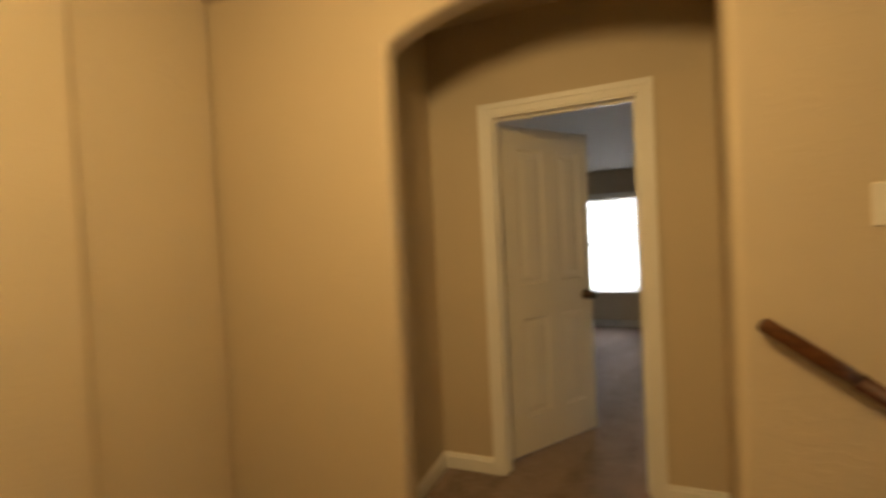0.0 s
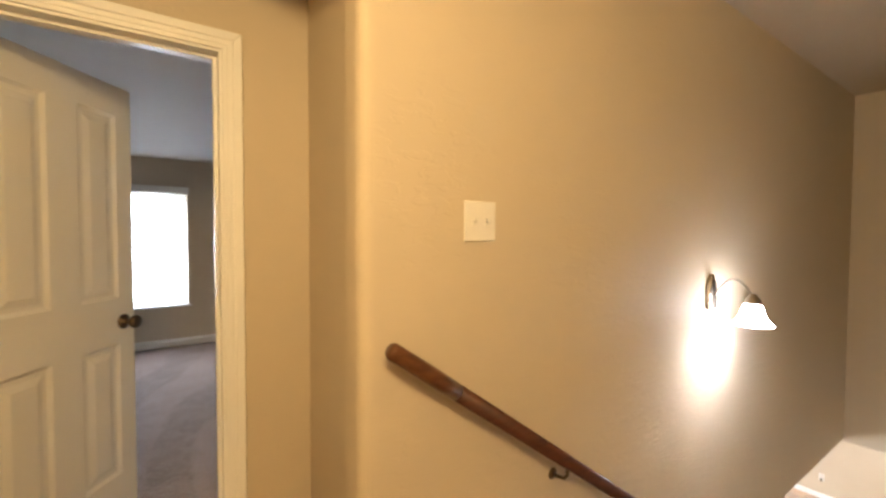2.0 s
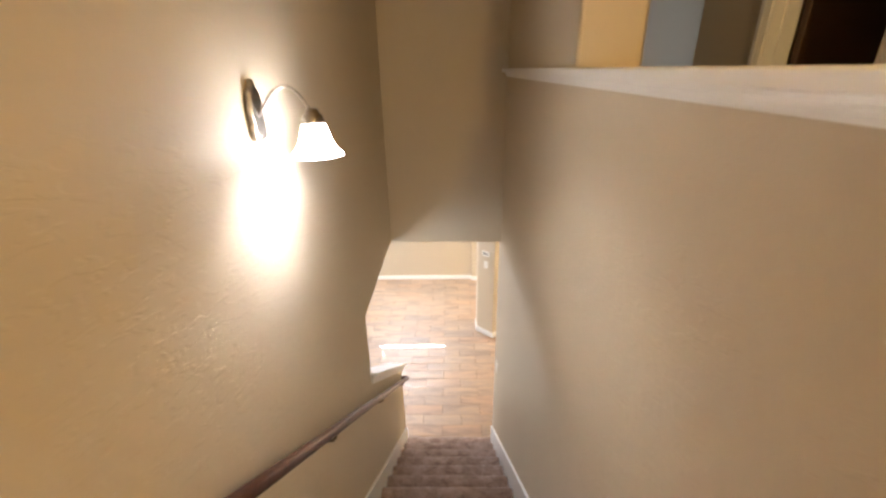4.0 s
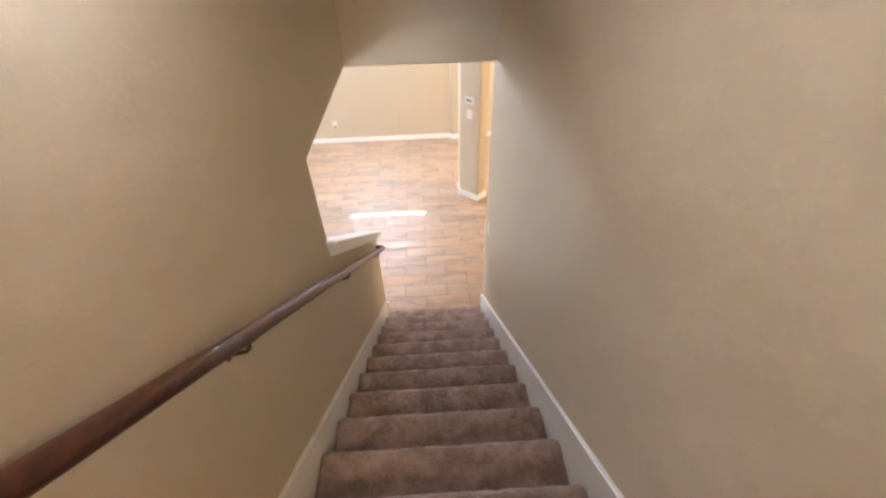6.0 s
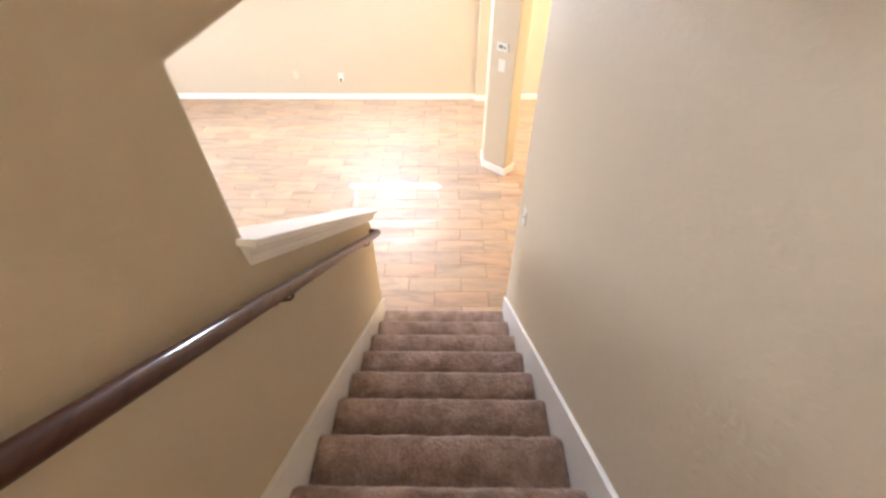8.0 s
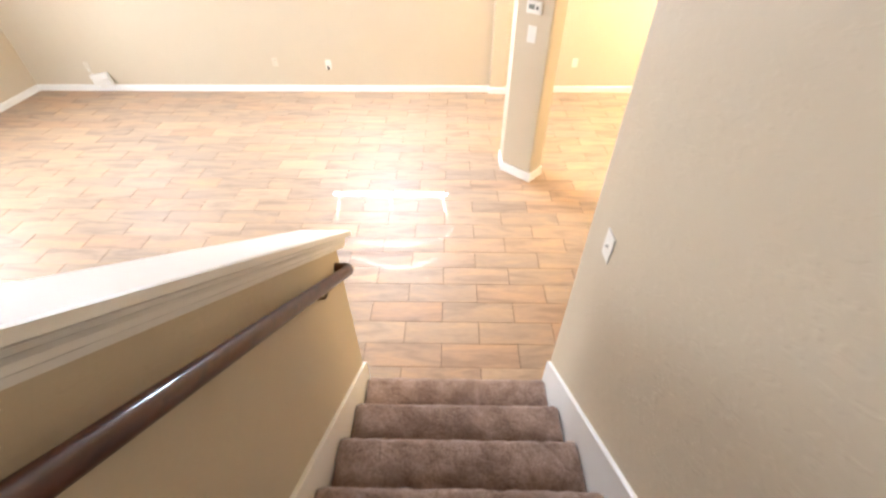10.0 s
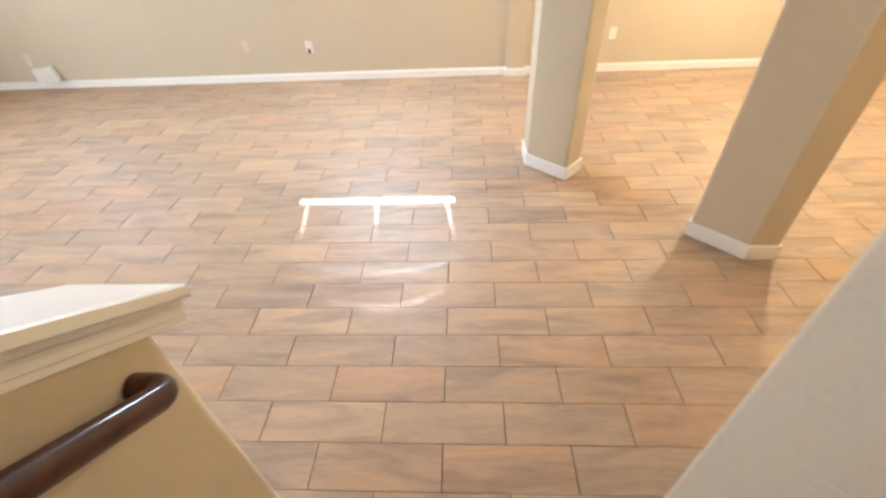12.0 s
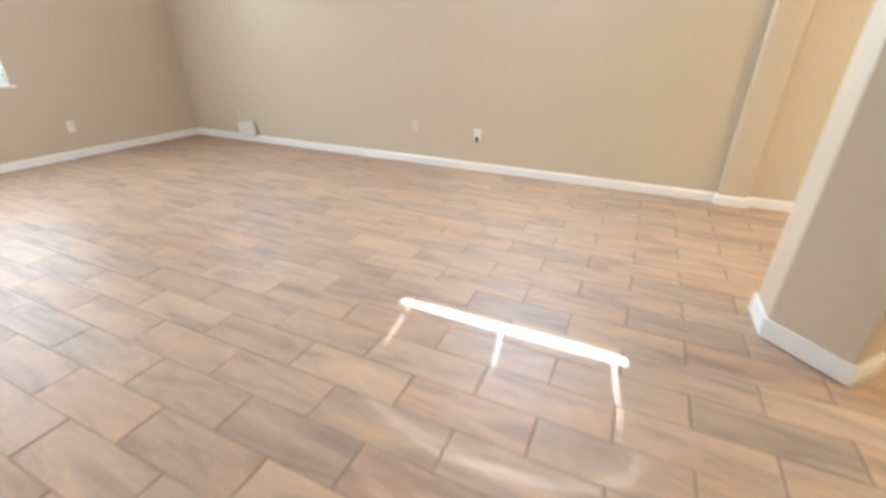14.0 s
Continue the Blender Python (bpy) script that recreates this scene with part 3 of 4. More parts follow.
# ---- wall lamp ----
sconce = thing("wall_lamp", (-2.63, YL, 4.25), "lit wall lamp with a frosted glass bell shade, nickel arm", "lamp")
LX, LY = -2.57, 0.885
bm = bmesh.new()
prism(bm, [(-2.665, 4.17), (-2.595, 4.17), (-2.588, 4.20), (-2.594, 4.22), (-2.588, 4.245), (-2.594, 4.285), (-2.604, 4.31), (-2.622, 4.325), (-2.630, 4.345), (-2.638, 4.325), (-2.656, 4.31), (-2.666, 4.285), (-2.672, 4.245), (-2.666, 4.22), (-2.672, 4.20)], "y", YL - 0.022, YL)
part("backplate", bm, NICKEL, sconce, "dark nickel backplate with a pointed top", bevel=0.006)
bm = bmesh.new()
arm = [(-2.63, YL - 0.015, 4.235)] + [(-2.63 + 0.06 * u, YL - 0.03 - 0.13 * u, 4.235 + 0.085 * math.sin(math.pi * min(1, u * 1.02)) ** 0.7) for u in (i / 12 for i in range(1, 13))] + [(LX, LY, 4.252)]
tube(bm, arm, 0.0055, 10)
part("arm", bm, NICKEL, sconce, smooth=True)
bm = bmesh.new()
lathe(bm, [(0.0, 0.0), (0.012, 0.0), (0.020, -0.008), (0.021, -0.016), (0.030, -0.020), (0.031, -0.030), (0.034, -0.034), (0.034, -0.046), (0.0, -0.046)], (LX, LY, 4.256), 24)
part("socket_cup", bm, NICKEL, sconce, smooth=True)
bm = bmesh.new()
prof = [(0.030, 4.212), (0.036, 4.204), (0.043, 4.185), (0.049, 4.161), (0.058, 4.142), (0.071, 4.126), (0.080, 4.118), (0.082, 4.114)]
prof = prof + [(r - 0.004, z) for r, z in prof[::-1]]
lathe(bm, [(r, z) for r, z in prof], (LX, LY, 0), 32)
part("shade", bm, SHADE_GLASS, sconce, "glowing frosted glass bell shade", smooth=True)

# ---- ceiling lamp over the landing and dining lamp ----
dome = thing("ceiling_light", (-5.12, -0.30, ZC), "lit hanging bulb light on a nickel ceiling rose", "lamp")
bm = bmesh.new()
lathe(bm, [(0.0, 0.0), (0.15, 0.0), (0.155, -0.02), (0.145, -0.035), (0.0, -0.035)], (-5.12, -0.30, ZC), 32)
part("base", bm, NICKEL, dome, smooth=True)
bm = bmesh.new()
lathe(bm, [(0.0, -0.03), (0.010, -0.03), (0.010, -0.26), (0.02, -0.265), (0.02, -0.28), (0.0, -0.28)], (-5.12, -0.30, ZC), 16)
part("finial", bm, NICKEL, dome)

pend = thing("pendant_lamp", (3.3, -2.3, ZL), "lit pendant lamp hanging over the dining side", "lamp")
bm = bmesh.new()
lathe(bm, [(0.0, 0.0), (0.06, 0.0), (0.055, -0.02), (0.006, -0.025), (0.006, -0.62), (0.03, -0.63), (0.03, -0.68), (0.0, -0.68)], (3.3, -2.3, ZL), 20)
part("stem", bm, NICKEL, pend, smooth=True)
bm = bmesh.new()
lathe(bm, [(0.032, -0.66), (0.06, -0.68), (0.17, -0.74), (0.172, -0.75), (0.166, -0.745), (0.058, -0.686), (0.030, -0.668)], (3.3, -2.3, ZL), 28)
part("shade", bm, SHADE_GLASS, pend, smooth=True)


# made-up fixture for the entry fill bulb, never in view
ent = thing("ceiling_light", (0.95, -3.3, ZL), "made-up flush ceiling light, added unseen to warm the second pier", "lamp")
bm = bmesh.new()
lathe(bm, [(0.0, 0.0), (0.14, 0.0), (0.145, -0.02), (0.135, -0.035), (0.0, -0.035)], (0.95, -3.3, ZL), 32)
part("base", bm, NICKEL, ent, smooth=True)


# ---- doors ----
def casing(name, x0, x1, top, y, out, z0):
    """White moulded casing round an opening in a wall across y; out is +1 or -1, the side it stands on."""
    ob = None
    for nm, pts in (("casing_left", ((x0 - 0.060, z0), (x0 + 0.003, z0), (x0 + 0.003, top - 0.003), (x0 - 0.060, top + 0.060))),
                    ("casing_right", ((x1 - 0.003, z0), (x1 + 0.060, z0), (x1 + 0.060, top + 0.060), (x1 - 0.003, top - 0.003))),
                    ("casing_top", ((x0 - 0.060, top + 0.060), (x0 + 0.003, top - 0.003), (x1 - 0.003, top - 0.003), (x1 + 0.060, top + 0.060)))):
        bm = bmesh.new()
        prism(bm, list(pts), "y", *sorted((y, y + out * 0.011)))
        o = part(nm if ob else name, bm, TRIM, ob, bevel=0.003)
        if ob is None:
            ob = structure(o, "white moulded door casing", "trim")
        # raised outer bead
        bm = bmesh.new()
        a, b = 0.030, 0.060
        if nm == "casing_left":
            q = ((x0 - b, z0), (x0 - a, z0), (x0 - a, top + a), (x0 - b, top + b))
        elif nm == "casing_right":
            q = ((x1 + a, z0), (x1 + b, z0), (x1 + b, top + b), (x1 + a, top + a))
        else:
            q = ((x0 - b, top + b), (x0 - a, top + a), (x1 + a, top + a), (x1 + b, top + b))
        prism(bm, list(q), "y", *sorted((y, y + out * 0.018)))
        part("bead", bm, TRIM, ob, bevel=0.004)
        bm = bmesh.new()
        a, b = 0.012, 0.022
        if nm == "casing_left":
            q = ((x0 - b, z0), (x0 - a, z0), (x0 - a, top + a), (x0 - b, top + b))
        elif nm == "casing_right":
            q = ((x1 + a, z0), (x1 + b, z0), (x1 + b, top + b), (x1 + a, top + a))
        else:
            q = ((x0 - b, top + b), (x0 - a, top + a), (x1 + a, top + a), (x1 + b, top + b))
        prism(bm, list(q), "y", *sorted((y, y + out * 0.014)))
        part("bead", bm, TRIM, ob, bevel=0.002)
    return ob


def jamb(x0, x1, top, y0, y1, z0):
    bm = bmesh.new()
    prism(bm, [(x0 - 0.008, z0), (x0 + 0.012, z0), (x0 + 0.012, top - 0.012), (x1 - 0.012, top - 0.012), (x1 - 0.012, z0), (x1 + 0.008, z0), (x1 + 0.008, top + 0.008), (x0 - 0.008, top + 0.008)], "y", y0, y1)
    ob = structure(part("door_frame", bm, TRIM, bevel=0.002), "white door frame lining the opening", "trim")
    bm = bmesh.new()
    prism(bm, [(x0 + 0.012, z0), (x0 + 0.024, z0), (x0 + 0.024, top - 0.024), (x1 - 0.024, top - 0.024), (x1 - 0.024, z0), (x1 - 0.012, z0), (x1 - 0.012, top - 0.012), (x0 + 0.012, top - 0.012)], "y", y0 + 0.045, y0 + 0.075)
    part("door_stop", bm, TRIM, ob, bevel=0.002)


casing("trim_bedroom_door", DX0, DX1, DTOP, 1.76, -1, ZU)
casing("trim_bedroom_door_inside", DX0, DX1, DTOP, 1.88, 1, ZU)
jamb(DX0, DX1, DTOP, 1.758, 1.882, ZU)
casing("trim_hall_door", HD0, HD1, 5.18, HY, 1, ZU)
jamb(HD0, HD1, 5.18, HY - 0.122, HY + 0.002, ZU)


def panel_door(name, place, angle, width, height, label):
    """A moulded four-panel door; hinge at place, swung by angle."""
    root = thing(name, place, label, "door")
    root["kind"] = "structure"
    m = pose(*place, 0, 0, angle)
    t = 0.035
    xs = (0.0, 0.112, 0.310, 0.434, width - 0.082, width)
    zs = (0.0, 0.205, 0.772, 0.967, height - 0.125, height)
    bm = bmesh.new()
    for i, (xa, xb) in enumerate(zip(xs, xs[1:])):
        for j, (za, zb) in enumerate(zip(zs, zs[1:])):
            if i in (1, 3) and j in (1, 3):
                # the sunk field with its sloping border and raised middle
                for face, s in ((0.0, 1), (t, -1)):
                    lv = [(0.0, 0.0), (0.014, 0.010), (0.030, 0.010), (0.055, 0.002)]
                    rings = []
                    for ins, dep in lv:
                        y = face + s * dep
                        rings.append([bm.verts.new(p) for p in ((xa + ins, y, za + ins), (xb - ins, y, za + ins), (xb - ins, y, zb - ins), (xa + ins, y, zb - ins))])
                    for a, b in zip(rings, rings[1:]):
                        for q in range(4):
                            bm.faces.new((a[q], a[(q + 1) % 4], b[(q + 1) % 4], b[q]))
                    bm.faces.new(rings[-1])
            else:
                for y in (0.0, t):
                    bm.faces.new([bm.verts.new(p) for p in ((xa, y, za), (xb, y, za), (xb, y, zb), (xa, y, zb))])
    for (xa, za), (xb, zb) in (((0, 0), (width, 0)), ((width, 0), (width, height)), ((width, height), (0, height)), ((0, height), (0, 0))):
        bm.faces.new([bm.verts.new(p) for p in ((xa, 0, za), (xb, 0, zb), (xb, t, zb), (xa, t, za))])
    bmesh.ops.remove_doubles(bm, verts=bm.verts[:], dist=1e-5)
    bmesh.ops.recalc_face_normals(bm, faces=bm.faces[:])
    bm.transform(m)
    part("leaf", bm, DOOR, root, bevel=0.0015)
    for s, y in ((-1, 0.0), (1, t)):
        bm = bmesh.new()
        lathe(bm, [(0.0, 0.0), (0.032, 0.0), (0.032, 0.006), (0.018, 0.010), (0.011, 0.016), (0.011, 0.032), (0.020, 0.038), (0.028, 0.048), (0.029, 0.056), (0.024, 0.066), (0.012, 0.071), (0.0, 0.072)], (width - 0.06, y, 0.862), 20, "y", s)
        bm.transform(m)
        part("knob", bm, BRONZE, root, "dark bronze door knob", smooth=True)
    for hz in (0.18, 0.95, height - 0.18):
        bm = bmesh.new()
        tube(bm, [(-0.006, t + 0.004, hz - 0.045), (-0.006, t + 0.004, hz + 0.045)], 0.0065, 10)
        box(bm, -0.003, 0.028, t, t + 0.002, hz - 0.045, hz + 0.045)
        bm.transform(m)
        part("hinge", bm, NICKEL, root)
    return root


panel_door("door_bedroom", (DX0 + 0.014, 1.905, ZU + 0.015), 53, 0.698, 1.868, "white four-panel door standing ajar into the carpeted bedroom")
bm = bmesh.new()
box(bm, HD1 - 0.055, HD1 - 0.016, -1.72, HY - 0.13, ZU + 0.01, 5.15)
d = structure(part("door_dark", bm, DARKROOM, bevel=0.003), "dark brown door standing open into an unlit room", "door")


# ---- windows ----
def pane_window(name, axis, a0, a1, z0, z1, depth, room, label, slats=True, pitch=0.043):
    """A single-hung window in a wall; axis y: the wall lies across y at depth, room says on which side (+1/-1) the room is."""
    root = thing(name, ((a0 + a1) / 2, depth, z0), label, "window")
    root["kind"] = "structure"
    back = depth - room * 0.10

    def bx(nm, x0, x1, d0, d1, za, zb, mat, bev=0.002, lab=""):
        bm = bmesh.new()
        box(bm, x0, x1, *sorted((d0, d1)), za, zb)
        return part(nm, bm, mat, root, lab, bevel=bev)

    f = 0.04
    b0, b1 = back, back - room * 0.04
    bx("window_frame", a0, a0 + f, b0, b1, z0, z1, TRIM)
    bx("window_frame", a1 - f, a1, b0, b1, z0, z1, TRIM)
    bx("window_frame", a0 + f, a1 - f, b0, b1, z0, z0 + f, TRIM)
    bx("window_frame", a0 + f, a1 - f, b0, b1, z1 - f, z1, TRIM)
    zm = (z0 + z1) / 2
    bx("meeting_rail", a0 + f, a1 - f, b0, b1, zm - 0.02, zm + 0.02, TRIM)
    for za, zb in ((z0 + f, zm - 0.02), (zm + 0.02, z1 - f)):
        p = bx("pane", a0 + f, a1 - f, (b0 + b1) / 2 - 0.002, (b0 + b1) / 2 + 0.002, za, zb, GLASS, 0)
        p.visible_shadow = False
    bx("window_sill", a0 - 0.03, a1 + 0.03, depth - room * 0.085, depth + room * 0.03, z0 - 0.02, z0 + 0.002, TRIM, 0.004)
    if slats:
        bx("head_rail", a0 - 0.015, a1 + 0.015, depth + room * 0.003, depth + room * 0.055, z1 - 0.025, z1 + 0.05, PLASTIC, 0.003)
        w, ang = 0.046, radians(24)
        prof = []
        for side in (0.0, -0.0022):
            row = []
            for i in range(5):
                u = (i / 4 - 0.5) * w
                row.append((room * u * math.cos(ang), -u * math.sin(ang) + 0.003 * (1 - (i / 2 - 1) ** 2) + side))
            prof += row if side == 0 else row[::-1]
        bm = bmesh.new()
        prism(bm, prof, "x", a0 + 0.004, a1 - 0.004)
        first = part("slat", bm, SLAT, root)
        for i in range(int((z1 - z0 - 0.04) / pitch) + 1):
            slat = first
            if i:
                slat = first.copy()
                scene.collection.objects.link(slat)
            slat.matrix_world = Matrix.Translation((0, depth - room * 0.03, z0 + 0.02 + i * pitch))
    return root


pane_window("window_bedroom", "y", BW0, BW1, BZ0, BZ1, 5.72, -1, "bright bedroom window behind white horizontal blinds")
pane_window("window_side", "y", SX0, SX1, SZ0, SZ1, YW, -1, "wide bright window with white blinds in the lower room", True, 0.05)
# invented window that gives the nook's fill lamp a place
pane_window("window_nook_added", "y", NW0, NW1, NZ0, NZ1, -1.85, 1, "made-up, unseen white-framed window added to light the hall nook", False)
bm = bmesh.new()
box(bm, BW0 - 0.4, BW1 + 0.4, 6.25, 6.26, BZ0 - 0.4, BZ1 + 0.4)
structure(part("backdrop_bedroom", bm, DAY), "bright overexposed daylight outside the window", "sky")
bm = bmesh.new()
box(bm, SX0 - 0.5, SX1 + 0.5, YW + 0.6, YW + 0.61, SZ0 - 0.5, SZ1 + 0.5)
structure(part("backdrop_side", bm, DAY), "bright overexposed daylight outside the window", "sky")


# made-up glass door and glowing panel to carry the west fill light
wd = thing("window_west_added", (-4.66, 3.9, 0), "made-up white sliding glass door in the unseen west wall", "glass door")
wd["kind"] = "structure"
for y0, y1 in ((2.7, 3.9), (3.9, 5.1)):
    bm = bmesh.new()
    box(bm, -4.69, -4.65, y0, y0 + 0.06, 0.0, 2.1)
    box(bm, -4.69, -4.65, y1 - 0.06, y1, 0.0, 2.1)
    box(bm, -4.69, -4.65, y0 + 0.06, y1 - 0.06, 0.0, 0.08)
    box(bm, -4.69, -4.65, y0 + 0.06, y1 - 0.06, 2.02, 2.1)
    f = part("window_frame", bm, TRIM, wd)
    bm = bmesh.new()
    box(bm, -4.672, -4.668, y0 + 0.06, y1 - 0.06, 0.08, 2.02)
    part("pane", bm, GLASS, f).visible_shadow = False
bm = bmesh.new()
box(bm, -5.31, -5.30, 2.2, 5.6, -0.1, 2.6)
structure(part("glow_panel_west", bm, DAY), "glowing panel added behind the made-up glass door", "sky")


def high_window(name, yc, slit, leg, label):
    """A high round-topped twin window with shades drawn: light leaks in under, between and around them."""
    root = thing(name, (XF, yc, 1.96), label, "window")
    root["kind"] = "structure"
    w, zb, zs, rise = 0.560, 1.99, 2.38, 0.442
    ts = [math.pi * i / 28 for i in range(29)]
    outer = [(yc + w * math.cos(a), zs + rise * math.sin(a)) for a in ts]
    # frame plate: the rectangle of the wall opening less the window's shape
    bm = bmesh.new()
    y0, y1 = yc - 0.63, yc + 0.63
    prism(bm, [(y1, 1.96), (y1, 2.98), (y0, 2.98), (y0, 1.96), (yc - w, 1.96)] + outer[::-1] + [(yc + w, 1.96)], "x", XF + 0.0095, XF + 0.0125)
    part("window_frame", bm, TRIM, root)
    bm = bmesh.new()
    box(bm, XF + 0.006, XF + 0.016, yc - w, yc + w, 1.96, zb)
    part("window_sill", bm, TRIM, root)
    for s in (-1, 1):
        # stile beside the shade, then the shade with narrow tapering gaps along it
        bm = bmesh.new()
        box(bm, XF + 0.0095, XF + 0.0125, *sorted((yc + s * (leg + 0.008), yc + s * w)), zb + slit, zs)
        part("stile", bm, TRIM, root)
        ia, ib, seam = 0.0003, w - 0.0008, 0.222
        quarter = [math.pi / 2 * i / 14 for i in range(15)]
        low = [(yc + s * (leg - 0.0005), zb + slit), (yc + s * (leg + 0.003), zb + 0.26), (yc + s * (leg + 0.007), zb + 0.36), (yc + s * (leg + 0.007), zs - 0.002)]
        low += [(yc + s * (ia + (ib - ia) * math.cos(a)), zs + seam * math.sin(a)) for a in quarter]
        low += [(yc + s * ia, zb + 0.34), (yc + s * (ia + 0.0014), zb + 0.24), (yc + s * (ia + 0.003), zb + slit)]
        top = [(yc + s * (ia + (ib - ia) * math.cos(a)), zs + 0.0043 + seam * math.sin(a)) for a in quarter[::-1]]
        top += [(yc + s * (ia + (ib - ia) * math.cos(a)), zs + 0.0043 + (rise - 0.0105) * math.sin(a)) for a in quarter[1:]]
        for pts in (low, top):
            bm = bmesh.new()
            prism(bm, pts, "x", XF + 0.010, XF + 0.012)
            part("shade", bm, SHADE_CLOTH, root, "drawn translucent cloth shade")
    return root


SHADE_CLOTH = plain("pale_shade_cloth", (0.75, 0.75, 0.72), 0.8)
high_window("window_high", WIN_A, 0.047, 0.498, "high round-topped window with its pale shades nearly drawn")
high_window("window_high", WIN_B, 0.0, 0.452, "high round-topped window with its pale shades drawn")


# ---- plates and outlets ----
def plate(name, centre, out, up_w, up_h, label, category, kind, mat=PLASTIC):
    """A wall plate; out is the wall's normal (x, y)."""
    root = thing(name, centre, label, category, {"switch": "light switches", "outlet": "wall outlets"}[category])
    m = pose(*centre, 0, 0, math.degrees(math.atan2(out[1], out[0])) - 90)
    bm = bmesh.new()
    box(bm, -up_w / 2, up_w / 2, 0.0, 0.006, -up_h / 2, up_h / 2)
    bm.transform(m)
    part("cover", bm, mat, root, bevel=0.003)
    xs = {"switch2": (-0.023, 0.023), "switch1": (0.0,), "outlet": (0.0,), "blank": ()}[kind]
    for x in xs:
        if kind.startswith("switch"):
            bm = bmesh.new()
            box(bm, x - 0.008, x + 0.008, 0.004, 0.0075, -0.014, 0.014)
            bm.transform(m)
            part("collar", bm, PLASTIC, root)
            bm = bmesh.new()
            box(bm, x - 0.005, x + 0.005, 0.006, 0.017, -0.002, 0.009)
            bm.transform(m)
            part("toggle", bm, PLASTIC, root, bevel=0.002)
        else:
            for z in (-0.02, 0.02):
                bm = bmesh.new()
                lathe(bm, [(0.0, 0.008), (0.015, 0.008), (0.017, 0.006), (0.017, 0.0)], (x, 0, z), 16, "y")
                bm.transform(m)
                sock = part("socket", bm, mat, root)
                for sx in (-0.006, 0.006):
                    bm = bmesh.new()
                    box(bm, x + sx - 0.001, x + sx + 0.001, 0.0065, 0.0085, z - 0.003, z + 0.006)
                    bm.transform(m)
                    part("slot", bm, SLOT, sock)
    return root


plate("light_switch", (-4.075, YL, 4.562), (0, -1), 0.115, 0.114, "white two-gang toggle switch plate on the tan stair wall", "switch", "switch2")
plate("light_switch", (-0.19, YR, 1.395), (0, 1), 0.075, 0.115, "white single toggle switch plate at the foot of the stairs", "switch", "switch1")
o = plate("outlet", (XF, 2.25, 0.37), (-1, 0), 0.08, 0.125, "white wall outlet with a dark plug in it", "outlet", "outlet")
bm = bmesh.new()
box(bm, XF - 0.035, XF - 0.008, 2.237, 2.263, 0.308, 0.352)
tagged(part("plug", bm, SLOT, bevel=0.004), "small dark plug in the wall outlet", "plug")
plate("outlet", (XF, 2.98, 0.40), (-1, 0), 0.075, 0.115, "cream wall outlet close to the wall colour", "outlet", "outlet", CREAM)
plate("outlet", (XF, -1.11, 0.40), (-1, 0), 0.075, 0.115, "white wall outlet on the dining side", "outlet", "outlet")
plate("outlet", (3.13, YW, 0.34), (0, -1), 0.075, 0.115, "white wall outlet under the window", "outlet", "outlet")

# cable box low on the far wall
cb = thing("cable_box", (XF, 5.48, 0.0), "white plastic cable junction box low on the wall by the baseboard", "junction box")
for nm, size, place, tilt in (("housing", (0.05, 0.27, 0.15), (XF - 0.032, 5.49, 0.175), -9), ("cover", (0.05, 0.20, 0.10), (XF - 0.075, 5.42, 0.135), -16), ("wall_plate", (0.012, 0.07, 0.115), (XF - 0.006, 5.62, 0.34), 0)):
    bm = bmesh.new()
    box(bm, -size[0] / 2, size[0] / 2, -size[1] / 2, size[1] / 2, -size[2] / 2, size[2] / 2)
    bm.transform(pose(*place, tilt, 0, 0))
    part(nm, bm, CREAM if nm == "wall_plate" else PLASTIC, cb, bevel=0.01 if nm != "wall_plate" else 0.003)
bm = bmesh.new()
tube(bm, [(XF - 0.012, 5.62, 0.31), (XF - 0.03, 5.61, 0.27), (XF - 0.03, 5.56, 0.225)], 0.006, 8)
part("cable", bm, PLASTIC, cb, smooth=True)

# thermostat and keypad on the pier
n45 = Vector((-math.sin(DIAG), math.cos(DIAG), 0))
d45 = Vector((-math.cos(DIAG), -math.sin(DIAG), 0))
pc = Vector((2.583, 0.036, 0)) + d45 * 0.18 - n45 * 0.012
th = thing("thermostat", (*pc.xy, 1.54), "white thermostat with a grey display on the pier", "thermostat")
m = Matrix(((d45.x, n45.x, 0, pc.x), (d45.y, n45.y, 0, pc.y), (0, 0, 1, 1.56), (0, 0, 0, 1)))


def on_pier(name, x0, x1, y0, y1, z0, z1, mat, parent, bev):
    bm = bmesh.new()
    box(bm, x0, x1, y0, y1, z0, z1)
    bm.transform(m)
    bmesh.ops.recalc_face_normals(bm, faces=bm.faces[:])
    return part(name, bm, mat, parent, bevel=bev)


on_pier("housing", -0.07, 0.07, 0, 0.028, -0.045, 0.045, PLASTIC, th, 0.006)
on_pier("display", -0.045, 0.01, 0.027, 0.0295, -0.012, 0.022, plain("grey_display", (0.22, 0.24, 0.22), 0.2), th, 0)
on_pier("button", 0.025, 0.045, 0.027, 0.031, -0.01, 0.012, SLOT, th, 0.001)
kp = thing("keypad", (*pc.xy, 1.36), "white blank wall plate under the thermostat", "wall plate")
on_pier("cover", -0.045, 0.04, 0, 0.008, -0.265, -0.135, PLASTIC, kp, 0.004)

# ---- tiled floor of the lower room ----
ROW, LONG, JOINT, SEAM = 0.183, 0.5145, 0.0047, 0.0017
X_ORG, Y_ORG = 0.549, 0.353
bm = bmesh.new()
prism(bm, [(-4.7, YL + 0.06), (-0.05, YL + 0.06), (-0.05, -4.3), (XF + 0.1, -4.3), (XF + 0.1, YW + 0.1), (-4.7, YW + 0.1)], "z", -0.12, -0.004)
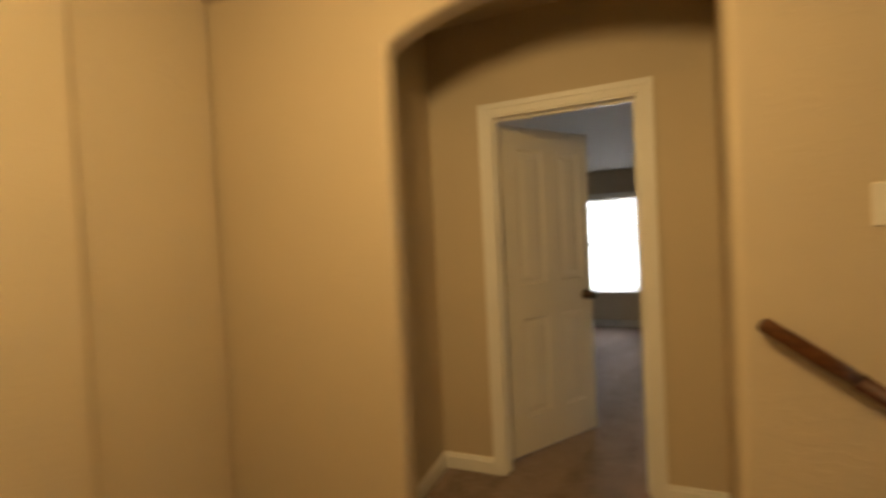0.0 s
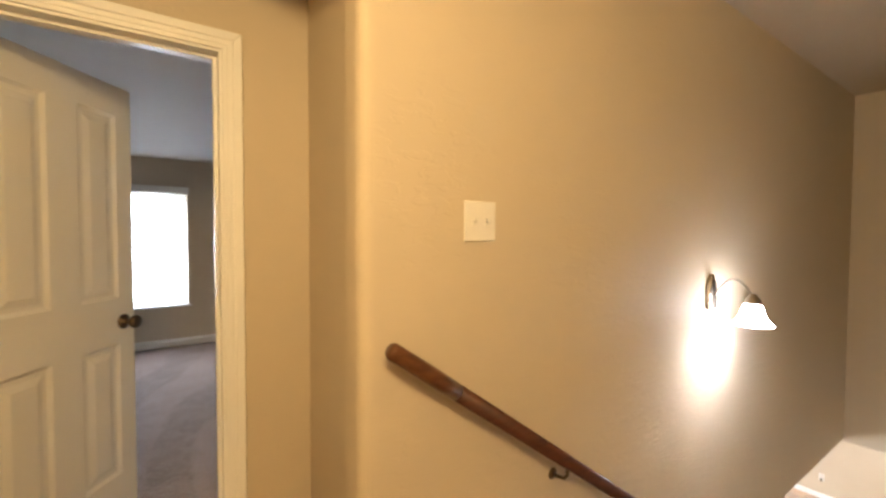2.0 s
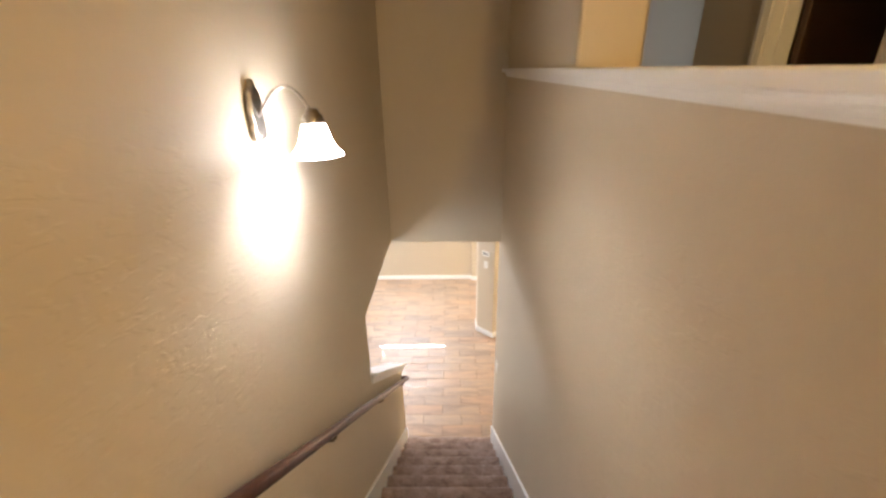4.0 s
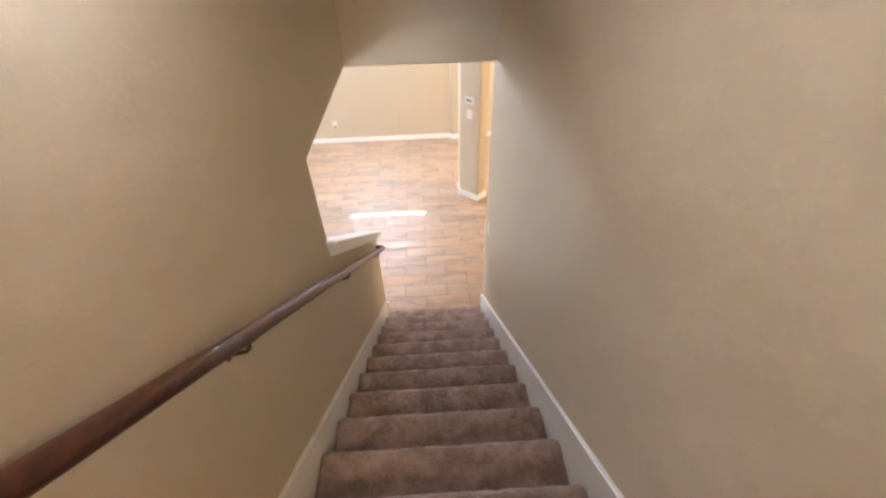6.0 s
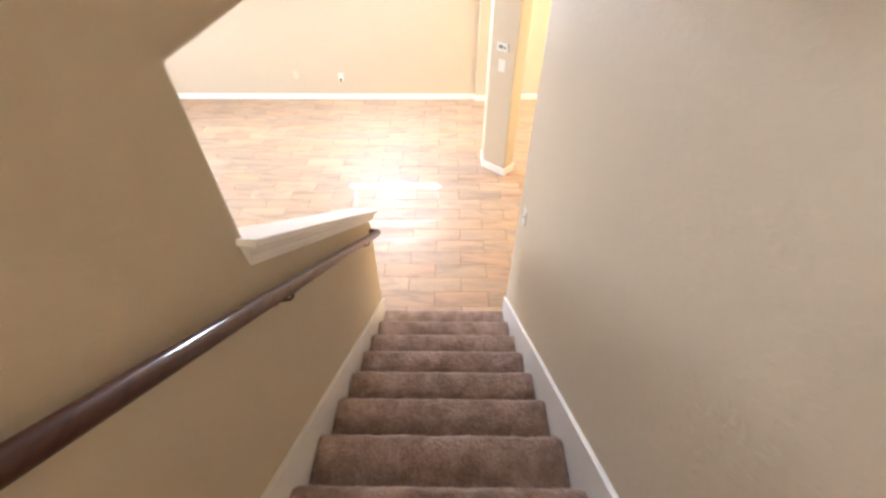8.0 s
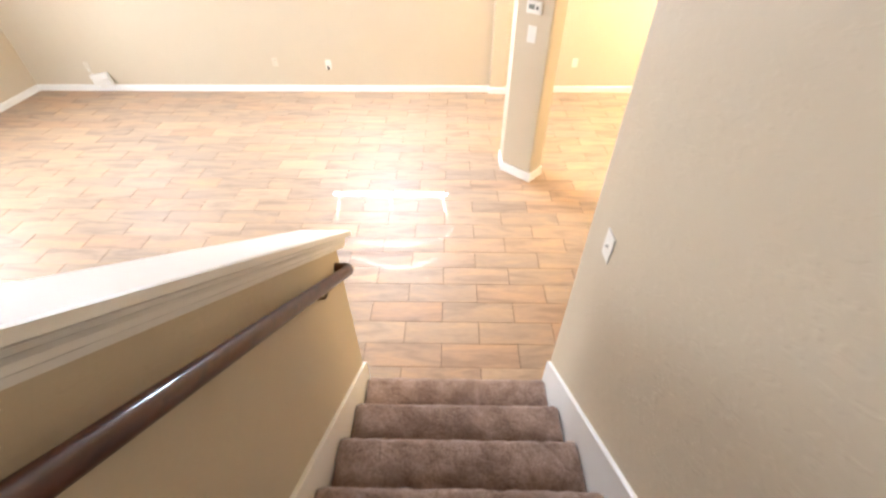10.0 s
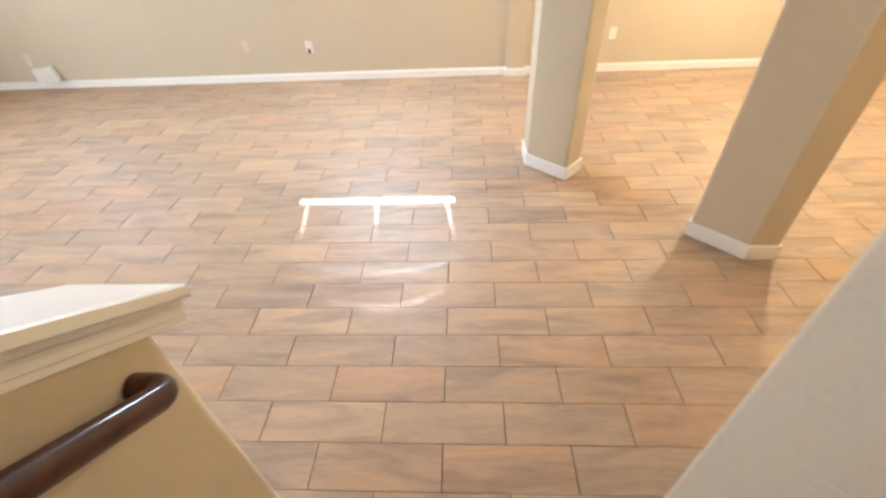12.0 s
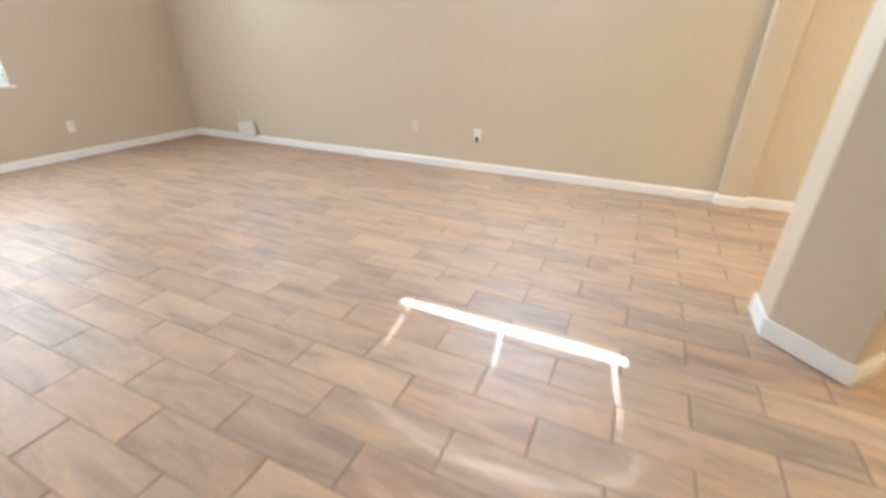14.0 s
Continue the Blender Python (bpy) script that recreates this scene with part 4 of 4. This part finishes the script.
floor = structure(part("floor_lower", bm, GROUT), "wood-look brown porcelain tile floor laid in half bond with dark joints", "floor")


def tile_mesh(bm, cx, cy, lx, ly, dz=0.0):
    """One tile: a slab with softly rounded upper edges."""
    hx, hy = lx / 2, ly / 2
    rows = []
    for ex, ey, z in ((0, 0, -0.008), (0, 0, -0.0015), (0.0007, 0.002, 0.0)):
        rows.append([bm.verts.new((cx + sx * (hx - ex), cy + sy * (hy - ey), z + dz)) for sx, sy in ((-1, -1), (1, -1), (1, 1), (-1, 1))])
    for a, b in zip(rows, rows[1:]):
        for i in range(4):
            bm.faces.new((a[i], a[(i + 1) % 4], b[(i + 1) % 4], b[i]))
    bm.faces.new(rows[-1])


rng = random.Random(5)
bm = bmesh.new()
tile_mesh(bm, 0, 0, ROW - SEAM, LONG - JOINT)
whole = bpy.data.meshes.new("tile")
bm.to_mesh(whole)
bm.free()
whole.materials.append(TILE)
rest = bmesh.new()
for n in range(-29, 24):
    xa = X_ORG + n * ROW
    xb = xa + ROW
    if xb < -4.6 or xa > XF:
        continue
    ph = Y_ORG + (LONG / 2 if n % 2 == 0 else 0.0)
    k0 = math.floor((-4.25 - ph) / LONG)
    for k in range(k0, k0 + 24):
        ya, yb = ph + k * LONG, ph + (k + 1) * LONG
        lo, hi = -4.2, YW
        if xb < 0.03:
            lo = YL + 0.12
        if yb < lo or ya > hi:
            continue
        cx0, cx1, cy0, cy1 = max(xa, -4.6), min(xb, XF), max(ya, lo), min(yb, hi)
        if cy1 - cy0 < 0.02 or cx1 - cx0 < 0.02:
            continue
        clipped = (cx1 - cx0) < ROW - 0.001 or (cy1 - cy0) < LONG - 0.001
        if not clipped and xa > 0.0 and -1.1 < (ya + yb) / 2 < 4.7 and xb < XF:
            t = new("tile", whole)
            t.parent = floor
            t.location = ((xa + xb) / 2, (ya + yb) / 2, rng.uniform(-0.0006, 0.0006))
            t.rotation_euler = (rng.uniform(-0.0012, 0.0012), rng.uniform(-0.0012, 0.0012), 0)
        else:
            tile_mesh(rest, (cx0 + cx1) / 2, (cy0 + cy1) / 2, cx1 - cx0 - SEAM, cy1 - cy0 - JOINT, rng.uniform(-0.0006, 0.0006))
o = part("tiles", rest, TILE, floor)
o["kind"] = "stuff"
